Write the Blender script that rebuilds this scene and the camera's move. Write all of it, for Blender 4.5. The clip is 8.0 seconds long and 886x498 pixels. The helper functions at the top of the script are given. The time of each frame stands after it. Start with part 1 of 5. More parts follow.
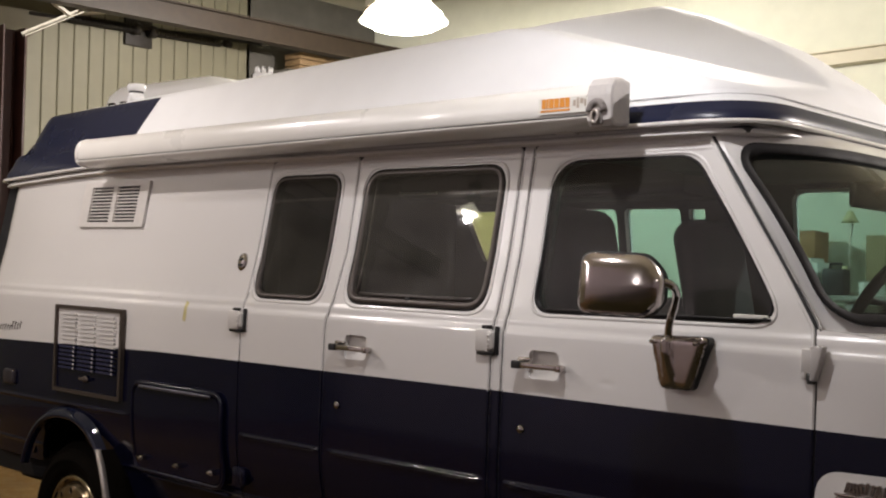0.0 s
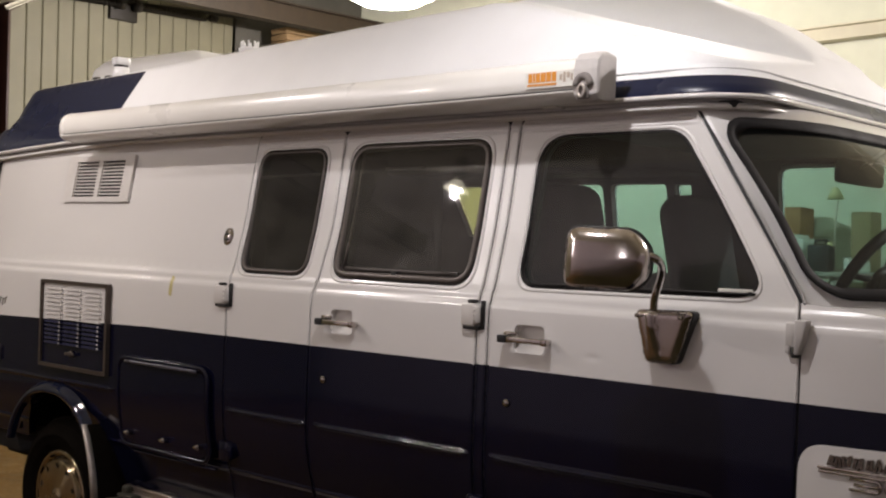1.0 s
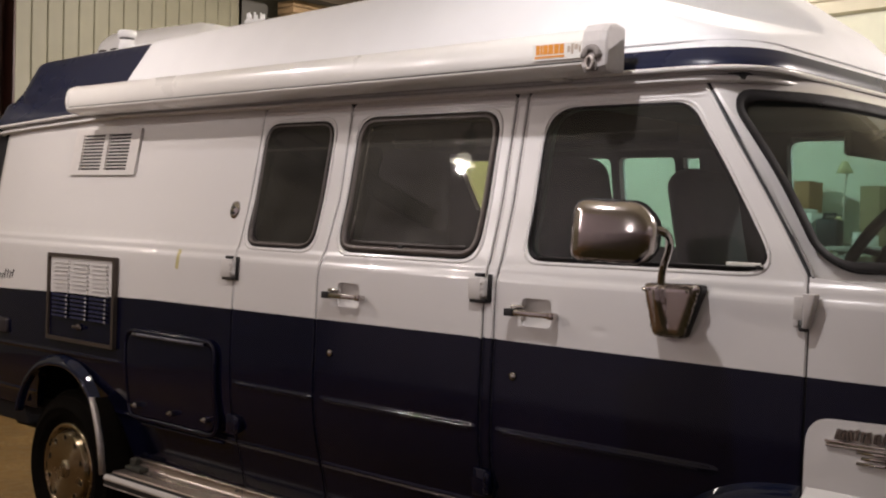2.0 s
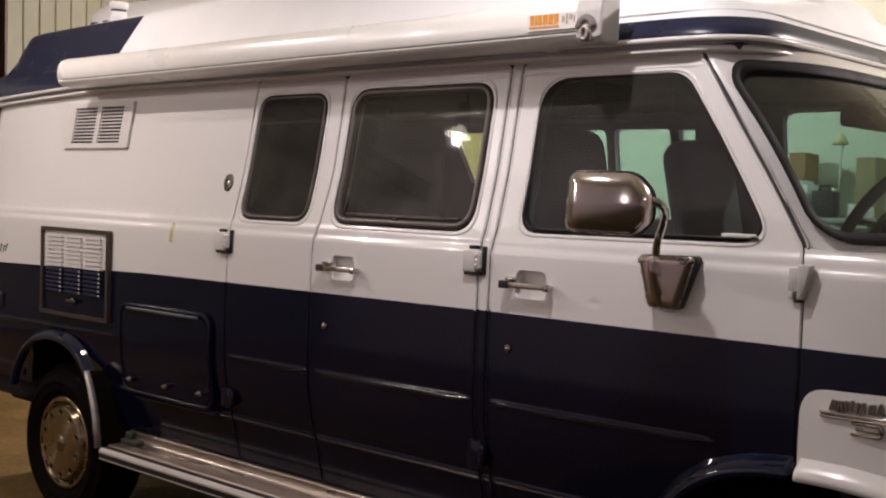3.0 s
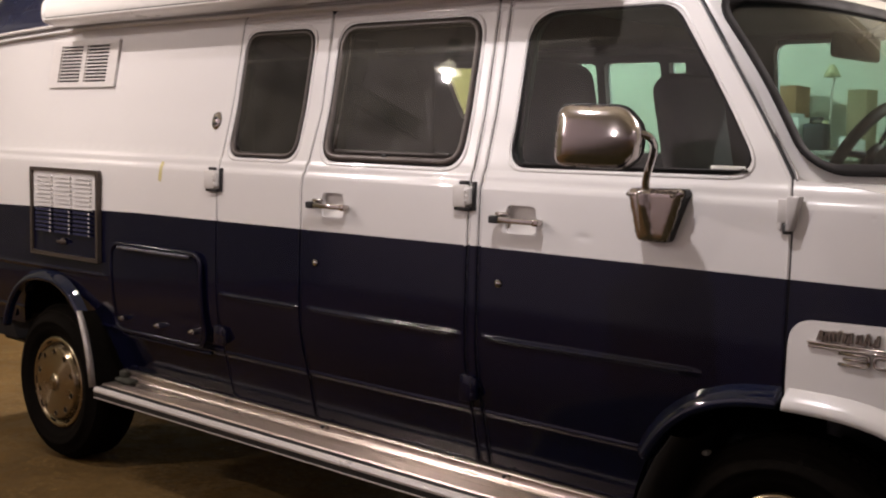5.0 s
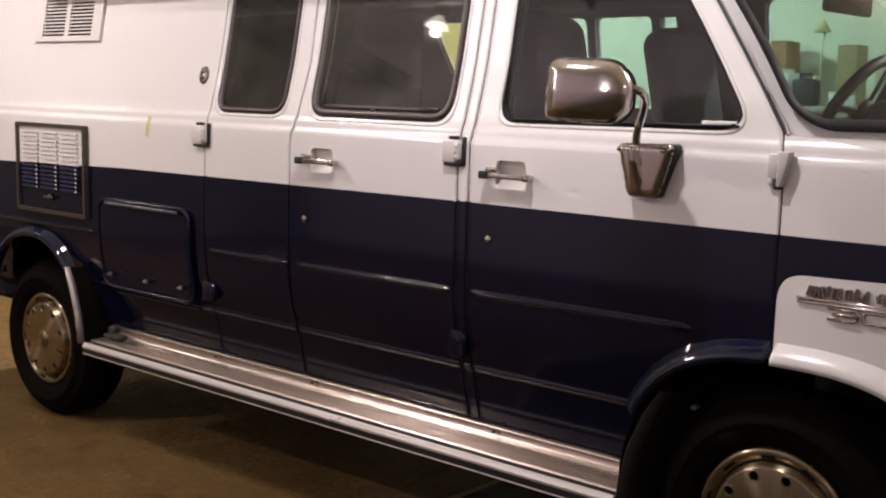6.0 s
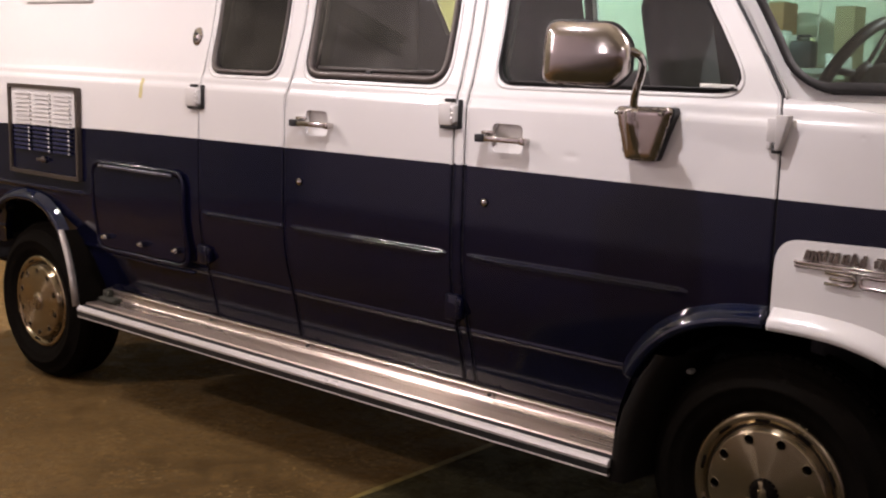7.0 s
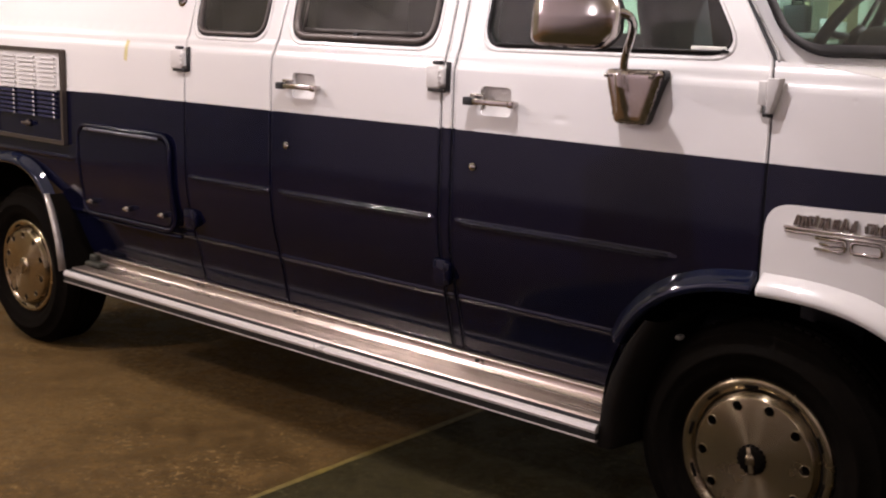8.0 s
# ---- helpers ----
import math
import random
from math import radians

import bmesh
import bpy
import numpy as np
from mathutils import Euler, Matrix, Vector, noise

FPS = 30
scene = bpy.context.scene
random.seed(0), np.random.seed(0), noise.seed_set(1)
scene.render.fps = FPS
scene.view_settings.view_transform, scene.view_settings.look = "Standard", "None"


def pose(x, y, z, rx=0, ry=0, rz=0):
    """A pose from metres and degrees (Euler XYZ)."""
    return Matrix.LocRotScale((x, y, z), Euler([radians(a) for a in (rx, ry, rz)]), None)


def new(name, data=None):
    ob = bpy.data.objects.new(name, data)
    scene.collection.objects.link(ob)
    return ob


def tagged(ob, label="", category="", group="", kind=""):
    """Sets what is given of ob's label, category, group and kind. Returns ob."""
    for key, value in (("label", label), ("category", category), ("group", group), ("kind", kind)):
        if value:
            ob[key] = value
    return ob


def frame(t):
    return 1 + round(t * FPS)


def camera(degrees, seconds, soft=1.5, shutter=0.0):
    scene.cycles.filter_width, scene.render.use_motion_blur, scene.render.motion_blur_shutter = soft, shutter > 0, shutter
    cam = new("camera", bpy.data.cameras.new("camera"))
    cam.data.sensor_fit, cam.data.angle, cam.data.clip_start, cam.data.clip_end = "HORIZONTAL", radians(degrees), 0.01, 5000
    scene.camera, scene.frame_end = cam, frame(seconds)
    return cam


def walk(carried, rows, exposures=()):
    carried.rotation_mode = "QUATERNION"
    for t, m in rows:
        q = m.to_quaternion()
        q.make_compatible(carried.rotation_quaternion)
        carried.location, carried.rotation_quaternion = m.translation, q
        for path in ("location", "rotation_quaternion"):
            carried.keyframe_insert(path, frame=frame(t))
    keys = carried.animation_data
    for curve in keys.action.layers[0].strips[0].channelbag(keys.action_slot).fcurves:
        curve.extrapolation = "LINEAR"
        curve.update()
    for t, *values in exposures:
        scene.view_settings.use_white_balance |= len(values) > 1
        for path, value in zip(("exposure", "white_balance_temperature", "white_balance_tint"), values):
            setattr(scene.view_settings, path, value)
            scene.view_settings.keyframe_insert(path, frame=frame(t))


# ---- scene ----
cam = camera(41.48, 8.0, 2.1)
# seconds, eye, then yaw, pitch and roll in degrees
ROWS = [
    (0.0, 1.3493, -2.8623, 1.5174, 42.976, 1.790, 1.090),
    (0.5, 1.3495, -2.8634, 1.5127, 42.846, 1.240, 1.197),
    (1.0, 1.3512, -2.8603, 1.5095, 42.319, 0.672, 1.150),
    (1.5, 1.3484, -2.8567, 1.5084, 42.600, 0.073, 1.220),
    (3.0, 1.3386, -2.8358, 1.5025, 42.434, -1.892, 1.037),
    (3.5, 1.3412, -2.8342, 1.5049, 42.408, -2.492, 0.912),
    (4.0, 1.3442, -2.8453, 1.5054, 41.880, -3.513, 0.741),
    (4.5, 1.3453, -2.8359, 1.5013, 42.024, -4.184, 0.584),
    (6.0, 1.3352, -2.8277, 1.4930, 41.422, -7.066, 0.515),
    (6.5, 1.3277, -2.8138, 1.4972, 41.186, -8.221, 0.768),
    (7.0, 1.3212, -2.8189, 1.4970, 41.130, -8.940, 0.593),
    (7.5, 1.3163, -2.7881, 1.4949, 40.881, -9.882, 0.296),
    (8.0, 1.3112, -2.7799, 1.4878, 40.787, -10.613, 0.750),
]
walk(cam, [(t, pose(x, y, z, 90 + pitch, 0, yaw) @ pose(0, 0, 0, 0, 0, roll)) for t, x, y, z, yaw, pitch, roll in ROWS],
     exposures=[(0.0, -0.24, 6500, 9), (1.5, -0.25, 6560, 11), (3.5, -0.06, 6640, 14), (4.5, 0.12, 6640, 14), (6.5, 0.58, 6540, 17), (8.0, 0.80, 6480, 18)])

# ---------------------------------------------------------------- light
world = bpy.data.worlds.new("shop_world")
scene.world = world
world.use_nodes = True
world.node_tree.nodes["Background"].inputs[0].default_value = (0.5, 0.52, 0.6, 1)
world.node_tree.nodes["Background"].inputs[1].default_value = 0.0

# hanging bay lamps, all out of view but the one at (-4.87, 3.33): place, power, size of the globe, half the angle of
# the beam where a deep reflector cuts it (0: none), colour
WARM, COOL = (1.0, 0.905, 0.885), (1.0, 0.955, 0.985)
BAY_LAMPS = [(-0.60, -0.80, 3.0, 72, 0.12, 86, COOL), (-3.60, -1.10, 3.05, 74, 0.12, 86, WARM), (-4.95, -3.7, 3.45, 165, 0.24, 0, WARM), (2.2, -3.6, 3.0, 18, 0.12, 0, COOL), (-7.7, -2.0, 4.0, 45, 0.12, 0, WARM),
             # added fill: x 4.6 and -1.6 brighten the roof, 1.6 the far wall
             (4.6, 0.6, 3.3, 20, 0.3, 0, COOL), (-4.87, 3.33, 3.50, 580, 1.15, 0, WARM), (-1.6, 2.5, 3.95, 90, 0.5, 0, WARM), (1.6, 3.3, 3.5, 460, 0.5, 0, WARM)]


# ---------------------------------------------------------------- materials
def nodes_of(name):
    m = bpy.data.materials.new(name)
    m.use_nodes = True
    t = m.node_tree
    return m, t, t.nodes["Principled BSDF"]


def surface(name, colour, rough=0.5, metal=0.0, coat=0.0, grain=0.0, scale=30.0, dirt=None, dirt_scale=2.0, dirt_amount=0.4, bump=0.0,
            bump_scale=200.0, stretch=(1, 1, 1), ior=1.45):
    """A painted, plastic, metal or stone surface with variation at two scales."""
    m, t, b = nodes_of(name)
    b.inputs["Roughness"].default_value, b.inputs["Metallic"].default_value = rough, metal
    b.inputs["Coat Weight"].default_value, b.inputs["Coat Roughness"].default_value = coat, 0.04
    b.inputs["IOR"].default_value = ior
    co = t.nodes.new("ShaderNodeTexCoord")
    mp = t.nodes.new("ShaderNodeMapping")
    mp.inputs["Scale"].default_value = stretch
    t.links.new(co.outputs["Object"], mp.inputs[0])
    fine = t.nodes.new("ShaderNodeTexNoise")
    fine.inputs["Scale"].default_value, fine.inputs["Detail"].default_value = scale, 5
    t.links.new(mp.outputs[0], fine.inputs["Vector"])
    big = t.nodes.new("ShaderNodeTexNoise")
    big.inputs["Scale"].default_value, big.inputs["Detail"].default_value, big.inputs["Roughness"].default_value = dirt_scale, 6, 0.6
    t.links.new(mp.outputs[0], big.inputs["Vector"])
    ramp = t.nodes.new("ShaderNodeMapRange")
    ramp.inputs[1].default_value, ramp.inputs[2].default_value = 0.22, 0.78
    ramp.inputs[3].default_value, ramp.inputs[4].default_value = 0.0, dirt_amount
    t.links.new(big.outputs[0], ramp.inputs[0])
    mix = t.nodes.new("ShaderNodeMix")
    mix.data_type = "RGBA"
    mix.inputs[6].default_value = (*colour, 1)
    mix.inputs[7].default_value = (*(dirt or [c * 0.75 for c in colour]), 1)
    t.links.new(ramp.outputs[0], mix.inputs[0])
    var = t.nodes.new("ShaderNodeMapRange")
    var.inputs[1].default_value, var.inputs[2].default_value = 0.3, 0.7
    var.inputs[3].default_value, var.inputs[4].default_value = 1 - grain, 1 + grain
    t.links.new(fine.outputs[0], var.inputs[0])
    mul = t.nodes.new("ShaderNodeVectorMath")
    mul.operation = "SCALE"
    t.links.new(mix.outputs[2], mul.inputs[0])
    t.links.new(var.outputs[0], mul.inputs[3])
    t.links.new(mul.outputs[0], b.inputs["Base Color"])
    ro = t.nodes.new("ShaderNodeMapRange")
    ro.inputs[1].default_value, ro.inputs[2].default_value = 0.3, 0.7
    ro.inputs[3].default_value, ro.inputs[4].default_value = max(rough * 0.85, 0.01), min(rough * 1.25, 1)
    t.links.new(big.outputs[0], ro.inputs[0])
    t.links.new(ro.outputs[0], b.inputs["Roughness"])
    if bump:
        n2 = t.nodes.new("ShaderNodeTexNoise")
        n2.inputs["Scale"].default_value, n2.inputs["Detail"].default_value = bump_scale, 4
        t.links.new(mp.outputs[0], n2.inputs["Vector"])
        bp = t.nodes.new("ShaderNodeBump")
        bp.inputs["Strength"].default_value, bp.inputs["Distance"].default_value = bump, 0.01
        t.links.new(n2.outputs[0], bp.inputs["Height"])
        t.links.new(bp.outputs[0], b.inputs["Normal"])
    return m


def tinted_glass(name, tint, gloss=0.02, haze=0.03):
    m, t, b = nodes_of(name)
    t.nodes.remove(b)
    out = t.nodes["Material Output"]
    clear = t.nodes.new("ShaderNodeBsdfTransparent")
    clear.inputs[0].default_value = (*tint, 1)
    shine = t.nodes.new("ShaderNodeBsdfGlossy")
    shine.inputs["Roughness"].default_value = gloss
    fres = t.nodes.new("ShaderNodeFresnel")
    fres.inputs[0].default_value = 1.5
    mix = t.nodes.new("ShaderNodeMixShader")
    t.links.new(fres.outputs[0], mix.inputs[0])
    # a pale diffuse film stands in for reflected haze on the pane
    film = t.nodes.new("ShaderNodeBsdfDiffuse")
    film.inputs[0].default_value = (0.55, 0.52, 0.46, 1)
    hazed = t.nodes.new("ShaderNodeMixShader")
    haze_noise = t.nodes.new("ShaderNodeTexNoise")
    haze_noise.inputs["Scale"].default_value, haze_noise.inputs["Detail"].default_value = 3.0, 5
    amount = t.nodes.new("ShaderNodeMapRange")
    amount.inputs[1].default_value, amount.inputs[2].default_value = 0.3, 0.7
    amount.inputs[3].default_value, amount.inputs[4].default_value = haze * 0.7, haze * 1.3
    t.links.new(haze_noise.outputs[0], amount.inputs[0])
    t.links.new(amount.outputs[0], hazed.inputs[0])
    t.links.new(clear.outputs[0], hazed.inputs[1])
    t.links.new(film.outputs[0], hazed.inputs[2])
    t.links.new(hazed.outputs[0], mix.inputs[1])
    t.links.new(shine.outputs[0], mix.inputs[2])
    t.links.new(mix.outputs[0], out.inputs[0])
    return m


def glowing(name, colour, strength):
    m, t, b = nodes_of(name)
    b.inputs["Emission Color"].default_value = (*colour, 1)
    b.inputs["Emission Strength"].default_value = strength
    return m


def concrete_floor(name, dark, mid, pale, rough=0.72):
    """Worn concrete: broad stains, blotches, small pale flecks and pits."""
    m, t, b = nodes_of(name)
    co = t.nodes.new("ShaderNodeTexCoord")

    def noise(scale, detail, rough_, lo, hi, warp=0.0):
        n = t.nodes.new("ShaderNodeTexNoise")
        n.inputs["Scale"].default_value, n.inputs["Detail"].default_value, n.inputs["Roughness"].default_value = scale, detail, rough_
        n.inputs["Distortion"].default_value = warp
        t.links.new(co.outputs["Object"], n.inputs["Vector"])
        r = t.nodes.new("ShaderNodeMapRange")
        r.inputs[1].default_value, r.inputs[2].default_value = lo, hi
        t.links.new(n.outputs[0], r.inputs[0])
        return r.outputs[0]

    def blend(f, a, c):
        mx = t.nodes.new("ShaderNodeMix")
        mx.data_type = "RGBA"
        t.links.new(f, mx.inputs[0])
        for k, v in ((6, a), (7, c)):
            if isinstance(v, tuple):
                mx.inputs[k].default_value = (*v, 1)
            else:
                t.links.new(v, mx.inputs[k])
        return mx.outputs[2]

    broad = noise(0.9, 5, 0.6, 0.38, 0.62, 0.6)
    blotch = noise(7.0, 7, 0.78, 0.44, 0.60, 0.3)
    fleck = noise(34.0, 4, 0.7, 0.54, 0.64)
    pit = noise(60.0, 3, 0.6, 0.60, 0.72)
    col = blend(broad, dark, mid)
    col = blend(blotch, col, mid)
    col = blend(noise(26.0, 5, 0.75, 0.44, 0.62, 0.4), col, tuple(0.62 * c for c in mid))
    some = t.nodes.new("ShaderNodeMath")
    some.operation = "MULTIPLY"
    t.links.new(fleck, some.inputs[0])
    t.links.new(noise(2.6, 4, 0.6, 0.42, 0.60), some.inputs[1])
    col = blend(some.outputs[0], col, pale)
    col = blend(pit, col, tuple(0.6 * c for c in dark))
    t.links.new(col, b.inputs["Base Color"])
    rr = t.nodes.new("ShaderNodeMapRange")
    rr.inputs[3].default_value, rr.inputs[4].default_value = rough * 0.8, rough * 1.3
    t.links.new(blotch, rr.inputs[0])
    t.links.new(rr.outputs[0], b.inputs["Roughness"])
    bp = t.nodes.new("ShaderNodeBump")
    bp.inputs["Strength"].default_value, bp.inputs["Distance"].default_value = 0.25, 0.006
    t.links.new(blotch, bp.inputs["Height"])
    t.links.new(bp.outputs[0], b.inputs["Normal"])
    b.inputs["IOR"].default_value = 1.25
    return m


WHITE = surface("white_paint", (0.79, 0.77, 0.75), 0.24, coat=1.0, grain=0.02, scale=1.2, dirt=(0.75, 0.72, 0.69), dirt_scale=0.15, dirt_amount=0.12)
BLUE = surface("navy_paint", (0.0030, 0.0039, 0.0150), 0.10, ior=1.40, coat=0.0, grain=0.05, scale=40, dirt=(0.0052, 0.0050, 0.0150), dirt_scale=1.1, dirt_amount=0.5, bump=0.02, bump_scale=6)
NAVY_GEL = surface("navy_gelcoat", (0.012, 0.016, 0.043), 0.28, ior=1.40, grain=0.08, scale=30, dirt=(0.018, 0.020, 0.045), dirt_scale=2.5, dirt_amount=0.5)
GEL = surface("white_gelcoat", (0.90, 0.905, 0.92), 0.5, coat=0.06, grain=0.02, scale=5, dirt=(0.78, 0.77, 0.74), dirt_scale=1.2, dirt_amount=0.3)
AWNING = surface("awning_white_enamel", (0.85, 0.83, 0.79), 0.3, coat=0.3, grain=0.015, scale=8, dirt=(0.66, 0.63, 0.56), dirt_scale=1.5)
GREY_CAP = surface("grey_cap_plastic", (0.58, 0.55, 0.53), 0.45, grain=0.03, scale=60, dirt_scale=6)
FLARE = surface("navy_flare_plastic", (0.0035, 0.007, 0.024), 0.05, ior=1.45, coat=0.25, grain=0.05, scale=40, dirt=(0.005, 0.007, 0.020), dirt_scale=2.0, dirt_amount=0.4, bump=0.03, bump_scale=9)
RUBBER = surface("black_rubber", (0.012, 0.012, 0.013), 0.45, grain=0.2, scale=80, dirt=(0.03, 0.028, 0.025), dirt_scale=5)
GASKET = surface("window_gasket_rubber", (0.010, 0.009, 0.010), 0.7, ior=1.3, grain=0.15, scale=60, dirt=(0.03, 0.027, 0.024), dirt_scale=7)
TYRE = surface("tyre_rubber", (0.0032, 0.0024, 0.0016), 0.8, ior=1.12, grain=0.25, scale=60, dirt=(0.007, 0.0055, 0.004), dirt_scale=5, dirt_amount=0.6, bump=0.2, bump_scale=120)
DARK = surface("dark_lining", (0.012, 0.012, 0.013), 0.85, grain=0.2, scale=40)
UNDER = surface("underbody_black", (0.006, 0.0055, 0.005), 0.8, ior=1.2, grain=0.3, scale=20, bump=0.3, bump_scale=40)
TRIM_IN = surface("grey_cabin_trim", (0.055, 0.055, 0.058), 0.8, grain=0.1, scale=120, bump=0.15, bump_scale=300)
CLOTH = surface("dark_seat_cloth", (0.035, 0.035, 0.038), 0.95, grain=0.15, scale=200, bump=0.3, bump_scale=400)
CHROME = surface("chrome", (0.66, 0.62, 0.60), 0.10, metal=1.0, grain=0.03, scale=12, dirt=(0.42, 0.40, 0.37), dirt_scale=8, dirt_amount=0.5)
TREAD = surface("ribbed_tread_metal", (0.47, 0.40, 0.355), 0.27, metal=0.9, grain=0.04, scale=9, dirt=(0.42, 0.35, 0.29), dirt_scale=3, dirt_amount=0.4, stretch=(0.05, 1, 1))
SHELL = surface("worn_chrome_shell", (0.64, 0.575, 0.555), 0.17, metal=1.0, grain=0.04, scale=16, dirt=(0.40, 0.36, 0.33), dirt_scale=6, dirt_amount=0.5)
ALUMINIUM = surface("brushed_aluminium", (0.60, 0.55, 0.51), 0.40, metal=0.55, grain=0.12, scale=25, dirt=(0.34, 0.29, 0.25), dirt_scale=4, dirt_amount=0.6, stretch=(0.05, 1, 1), bump=0.05, bump_scale=180)
HUBCAP = surface("satin_wheel_cover", (0.43, 0.355, 0.24), 0.24, metal=0.95, grain=0.05, scale=60, dirt=(0.17, 0.125, 0.07), dirt_scale=6, dirt_amount=0.6)
lathe_lines = HUBCAP.node_tree.nodes.new("ShaderNodeTangent")
lathe_lines.direction_type, lathe_lines.axis = "RADIAL", "Y"
HUBCAP.node_tree.nodes["Principled BSDF"].inputs["Anisotropic"].default_value = 0.94
HUBCAP.node_tree.nodes["Principled BSDF"].inputs["Anisotropic Rotation"].default_value = 0.25
HUBCAP.node_tree.links.new(lathe_lines.outputs[0], HUBCAP.node_tree.nodes["Principled BSDF"].inputs["Tangent"])
BRONZE_FRAME = surface("bronze_vent_frame", (0.10, 0.08, 0.068), 0.4, metal=0.6, grain=0.1, scale=50)
HINGE_WHITE = surface("hinge_white_paint", (0.72, 0.69, 0.66), 0.35, coat=0.3, grain=0.03, scale=30)
YELLOW_TAPE = surface("yellow_tape", (0.62, 0.55, 0.27), 0.6, grain=0.08, scale=60)
ORANGE = surface("orange_print", (0.75, 0.30, 0.04), 0.5, grain=0.05, scale=90)
LABEL_WHITE = surface("label_white", (0.8, 0.78, 0.72), 0.35, grain=0.03, scale=60)
GLASS_DARK = tinted_glass("dark_tinted_glass", (0.42, 0.42, 0.36), 0.015, 0.09)
GLASS_SMOKE = tinted_glass("smoked_glass", (0.14, 0.135, 0.11), 0.015, 0.06)
GLASS_CLEAR = tinted_glass("pale_green_glass", (0.86, 0.93, 0.52), 0.02, 0.02)
FRAME_GREY = surface("dull_window_frame", (0.095, 0.080, 0.073), 0.38, metal=0.35, grain=0.1, scale=30, dirt=(0.12, 0.10, 0.09), dirt_scale=6)
# lighter copy of the navy: light caught by the louvres is in the colour
LIT_NAVY = surface("lit_navy_louvre", (0.016, 0.019, 0.062), 0.34, grain=0.15, scale=60, dirt=(0.03, 0.032, 0.06), dirt_scale=9, dirt_amount=0.6)
GLASS_CAB = tinted_glass("green_tinted_glass", (0.44, 0.58, 0.54), 0.01, 0.045)
GLASS_FAR = tinted_glass("far_side_glass", (0.47, 0.66, 0.65), 0.02, 0.02)
FLOOR = concrete_floor("floor_concrete", (0.056, 0.031, 0.0088), (0.142, 0.084, 0.027), (0.235, 0.150, 0.058))
FLOOR_GREEN = concrete_floor("green_painted_floor", (0.024, 0.0195, 0.0060), (0.040, 0.032, 0.0110), (0.08, 0.064, 0.027))
LINE_YELLOW = surface("worn_yellow_line", (0.22, 0.16, 0.022), 0.5, grain=0.3, scale=30, dirt=(0.14, 0.11, 0.05), dirt_scale=9, dirt_amount=0.9)
SIDING = surface("cream_siding", (0.17, 0.16, 0.105), 0.55, grain=0.05, scale=8, dirt=(0.14, 0.13, 0.085), dirt_scale=0.8, dirt_amount=0.5)
PANEL_WALL = surface("pale_wall_panel", (0.58, 0.595, 0.475), 0.6, grain=0.04, scale=6, dirt=(0.48, 0.49, 0.38), dirt_scale=0.7)
CEILING = surface("ceiling_liner", (0.60, 0.57, 0.44), 0.75, grain=0.06, scale=4, dirt=(0.36, 0.34, 0.25), dirt_scale=0.6)
STEEL_BROWN = surface("brown_steel", (0.022, 0.014, 0.007), 0.55, grain=0.2, scale=14, dirt=(0.036, 0.024, 0.013), dirt_scale=2)
STEEL_RED = surface("red_oxide_steel", (0.035, 0.010, 0.006), 0.6, grain=0.2, scale=12, dirt=(0.05, 0.02, 0.012), dirt_scale=2)
STEEL_PALE = surface("pale_steel", (0.55, 0.52, 0.42), 0.5, grain=0.08, scale=14)
STEEL_DARK = surface("dark_steel", (0.02, 0.017, 0.013), 0.5, metal=0.4, grain=0.2, scale=30)
DARK_WALL = surface("dark_recess_wall", (0.09, 0.085, 0.07), 0.8, grain=0.1, scale=6)
WOOD = surface("crate_wood", (0.20, 0.13, 0.06), 0.7, grain=0.15, scale=12, stretch=(1, 1, 8))
CARDBOARD = surface("brown_cardboard", (0.30, 0.16, 0.07), 0.8, grain=0.06, scale=20)
PLASTIC_BLACK = surface("black_plastic", (0.015, 0.015, 0.016), 0.5, grain=0.1, scale=50)
PAPER = surface("white_paper", (0.72, 0.72, 0.66), 0.7, grain=0.04, scale=30)
UNSEEN_WALL = surface("unseen_pale_wall", (0.40, 0.355, 0.39), 0.8, grain=0.1, scale=6)
BENCH = surface("bench_grey", (0.30, 0.29, 0.25), 0.6, grain=0.1, scale=10)
BADGE = surface("tarnished_badge_chrome", (0.42, 0.38, 0.34), 0.2, metal=1.0, grain=0.1, scale=40, dirt=(0.12, 0.10, 0.08), dirt_scale=60, dirt_amount=0.8)
LAMP_SHADE = surface("cream_lamp_shade", (0.6, 0.55, 0.3), 0.5, grain=0.04, scale=20)
LAMP_GLOW = glowing("bay_lamp_glow", (1.0, 0.93, 0.74), 60)
# glow put on the bell to widen the lamp's bright area like bloom
BELL_GLOW = glowing("bell_glow", (1.0, 0.93, 0.72), 7)


# ---------------------------------------------------------------- builders
def link_mesh(name, bm, mats, parent=None, label="", smooth=True):
    me = bpy.data.meshes.new(name)
    bm.to_mesh(me)
    bm.free()
    for m in mats if isinstance(mats, (list, tuple)) else [mats]:
        me.materials.append(m)
    if smooth:
        me.polygons.foreach_set("use_smooth", [True] * len(me.polygons))
        if "true_normal" in me.attributes:
            me.normals_split_custom_set_from_vertices([tuple(d.vector) for d in me.attributes["true_normal"].data])
    ob = new(name, me)
    if parent:
        ob.parent = parent
    if label:
        ob["label"] = label
    return ob


def part(name, bm, material, parent, label="", smooth=True):
    return link_mesh(name, bm, material, parent, label, smooth)


def empty(name, m=None):
    ob = new(name)
    if m is not None:
        ob.matrix_world = m
    return ob


def inside(p, poly):
    x, y = p
    hit = False
    j = len(poly) - 1
    for i in range(len(poly)):
        xi, yi = poly[i]
        xj, yj = poly[j]
        if (yi > y) != (yj > y) and x < (xj - xi) * (y - yi) / (yj - yi) + xi:
            hit = not hit
        j = i
    return hit


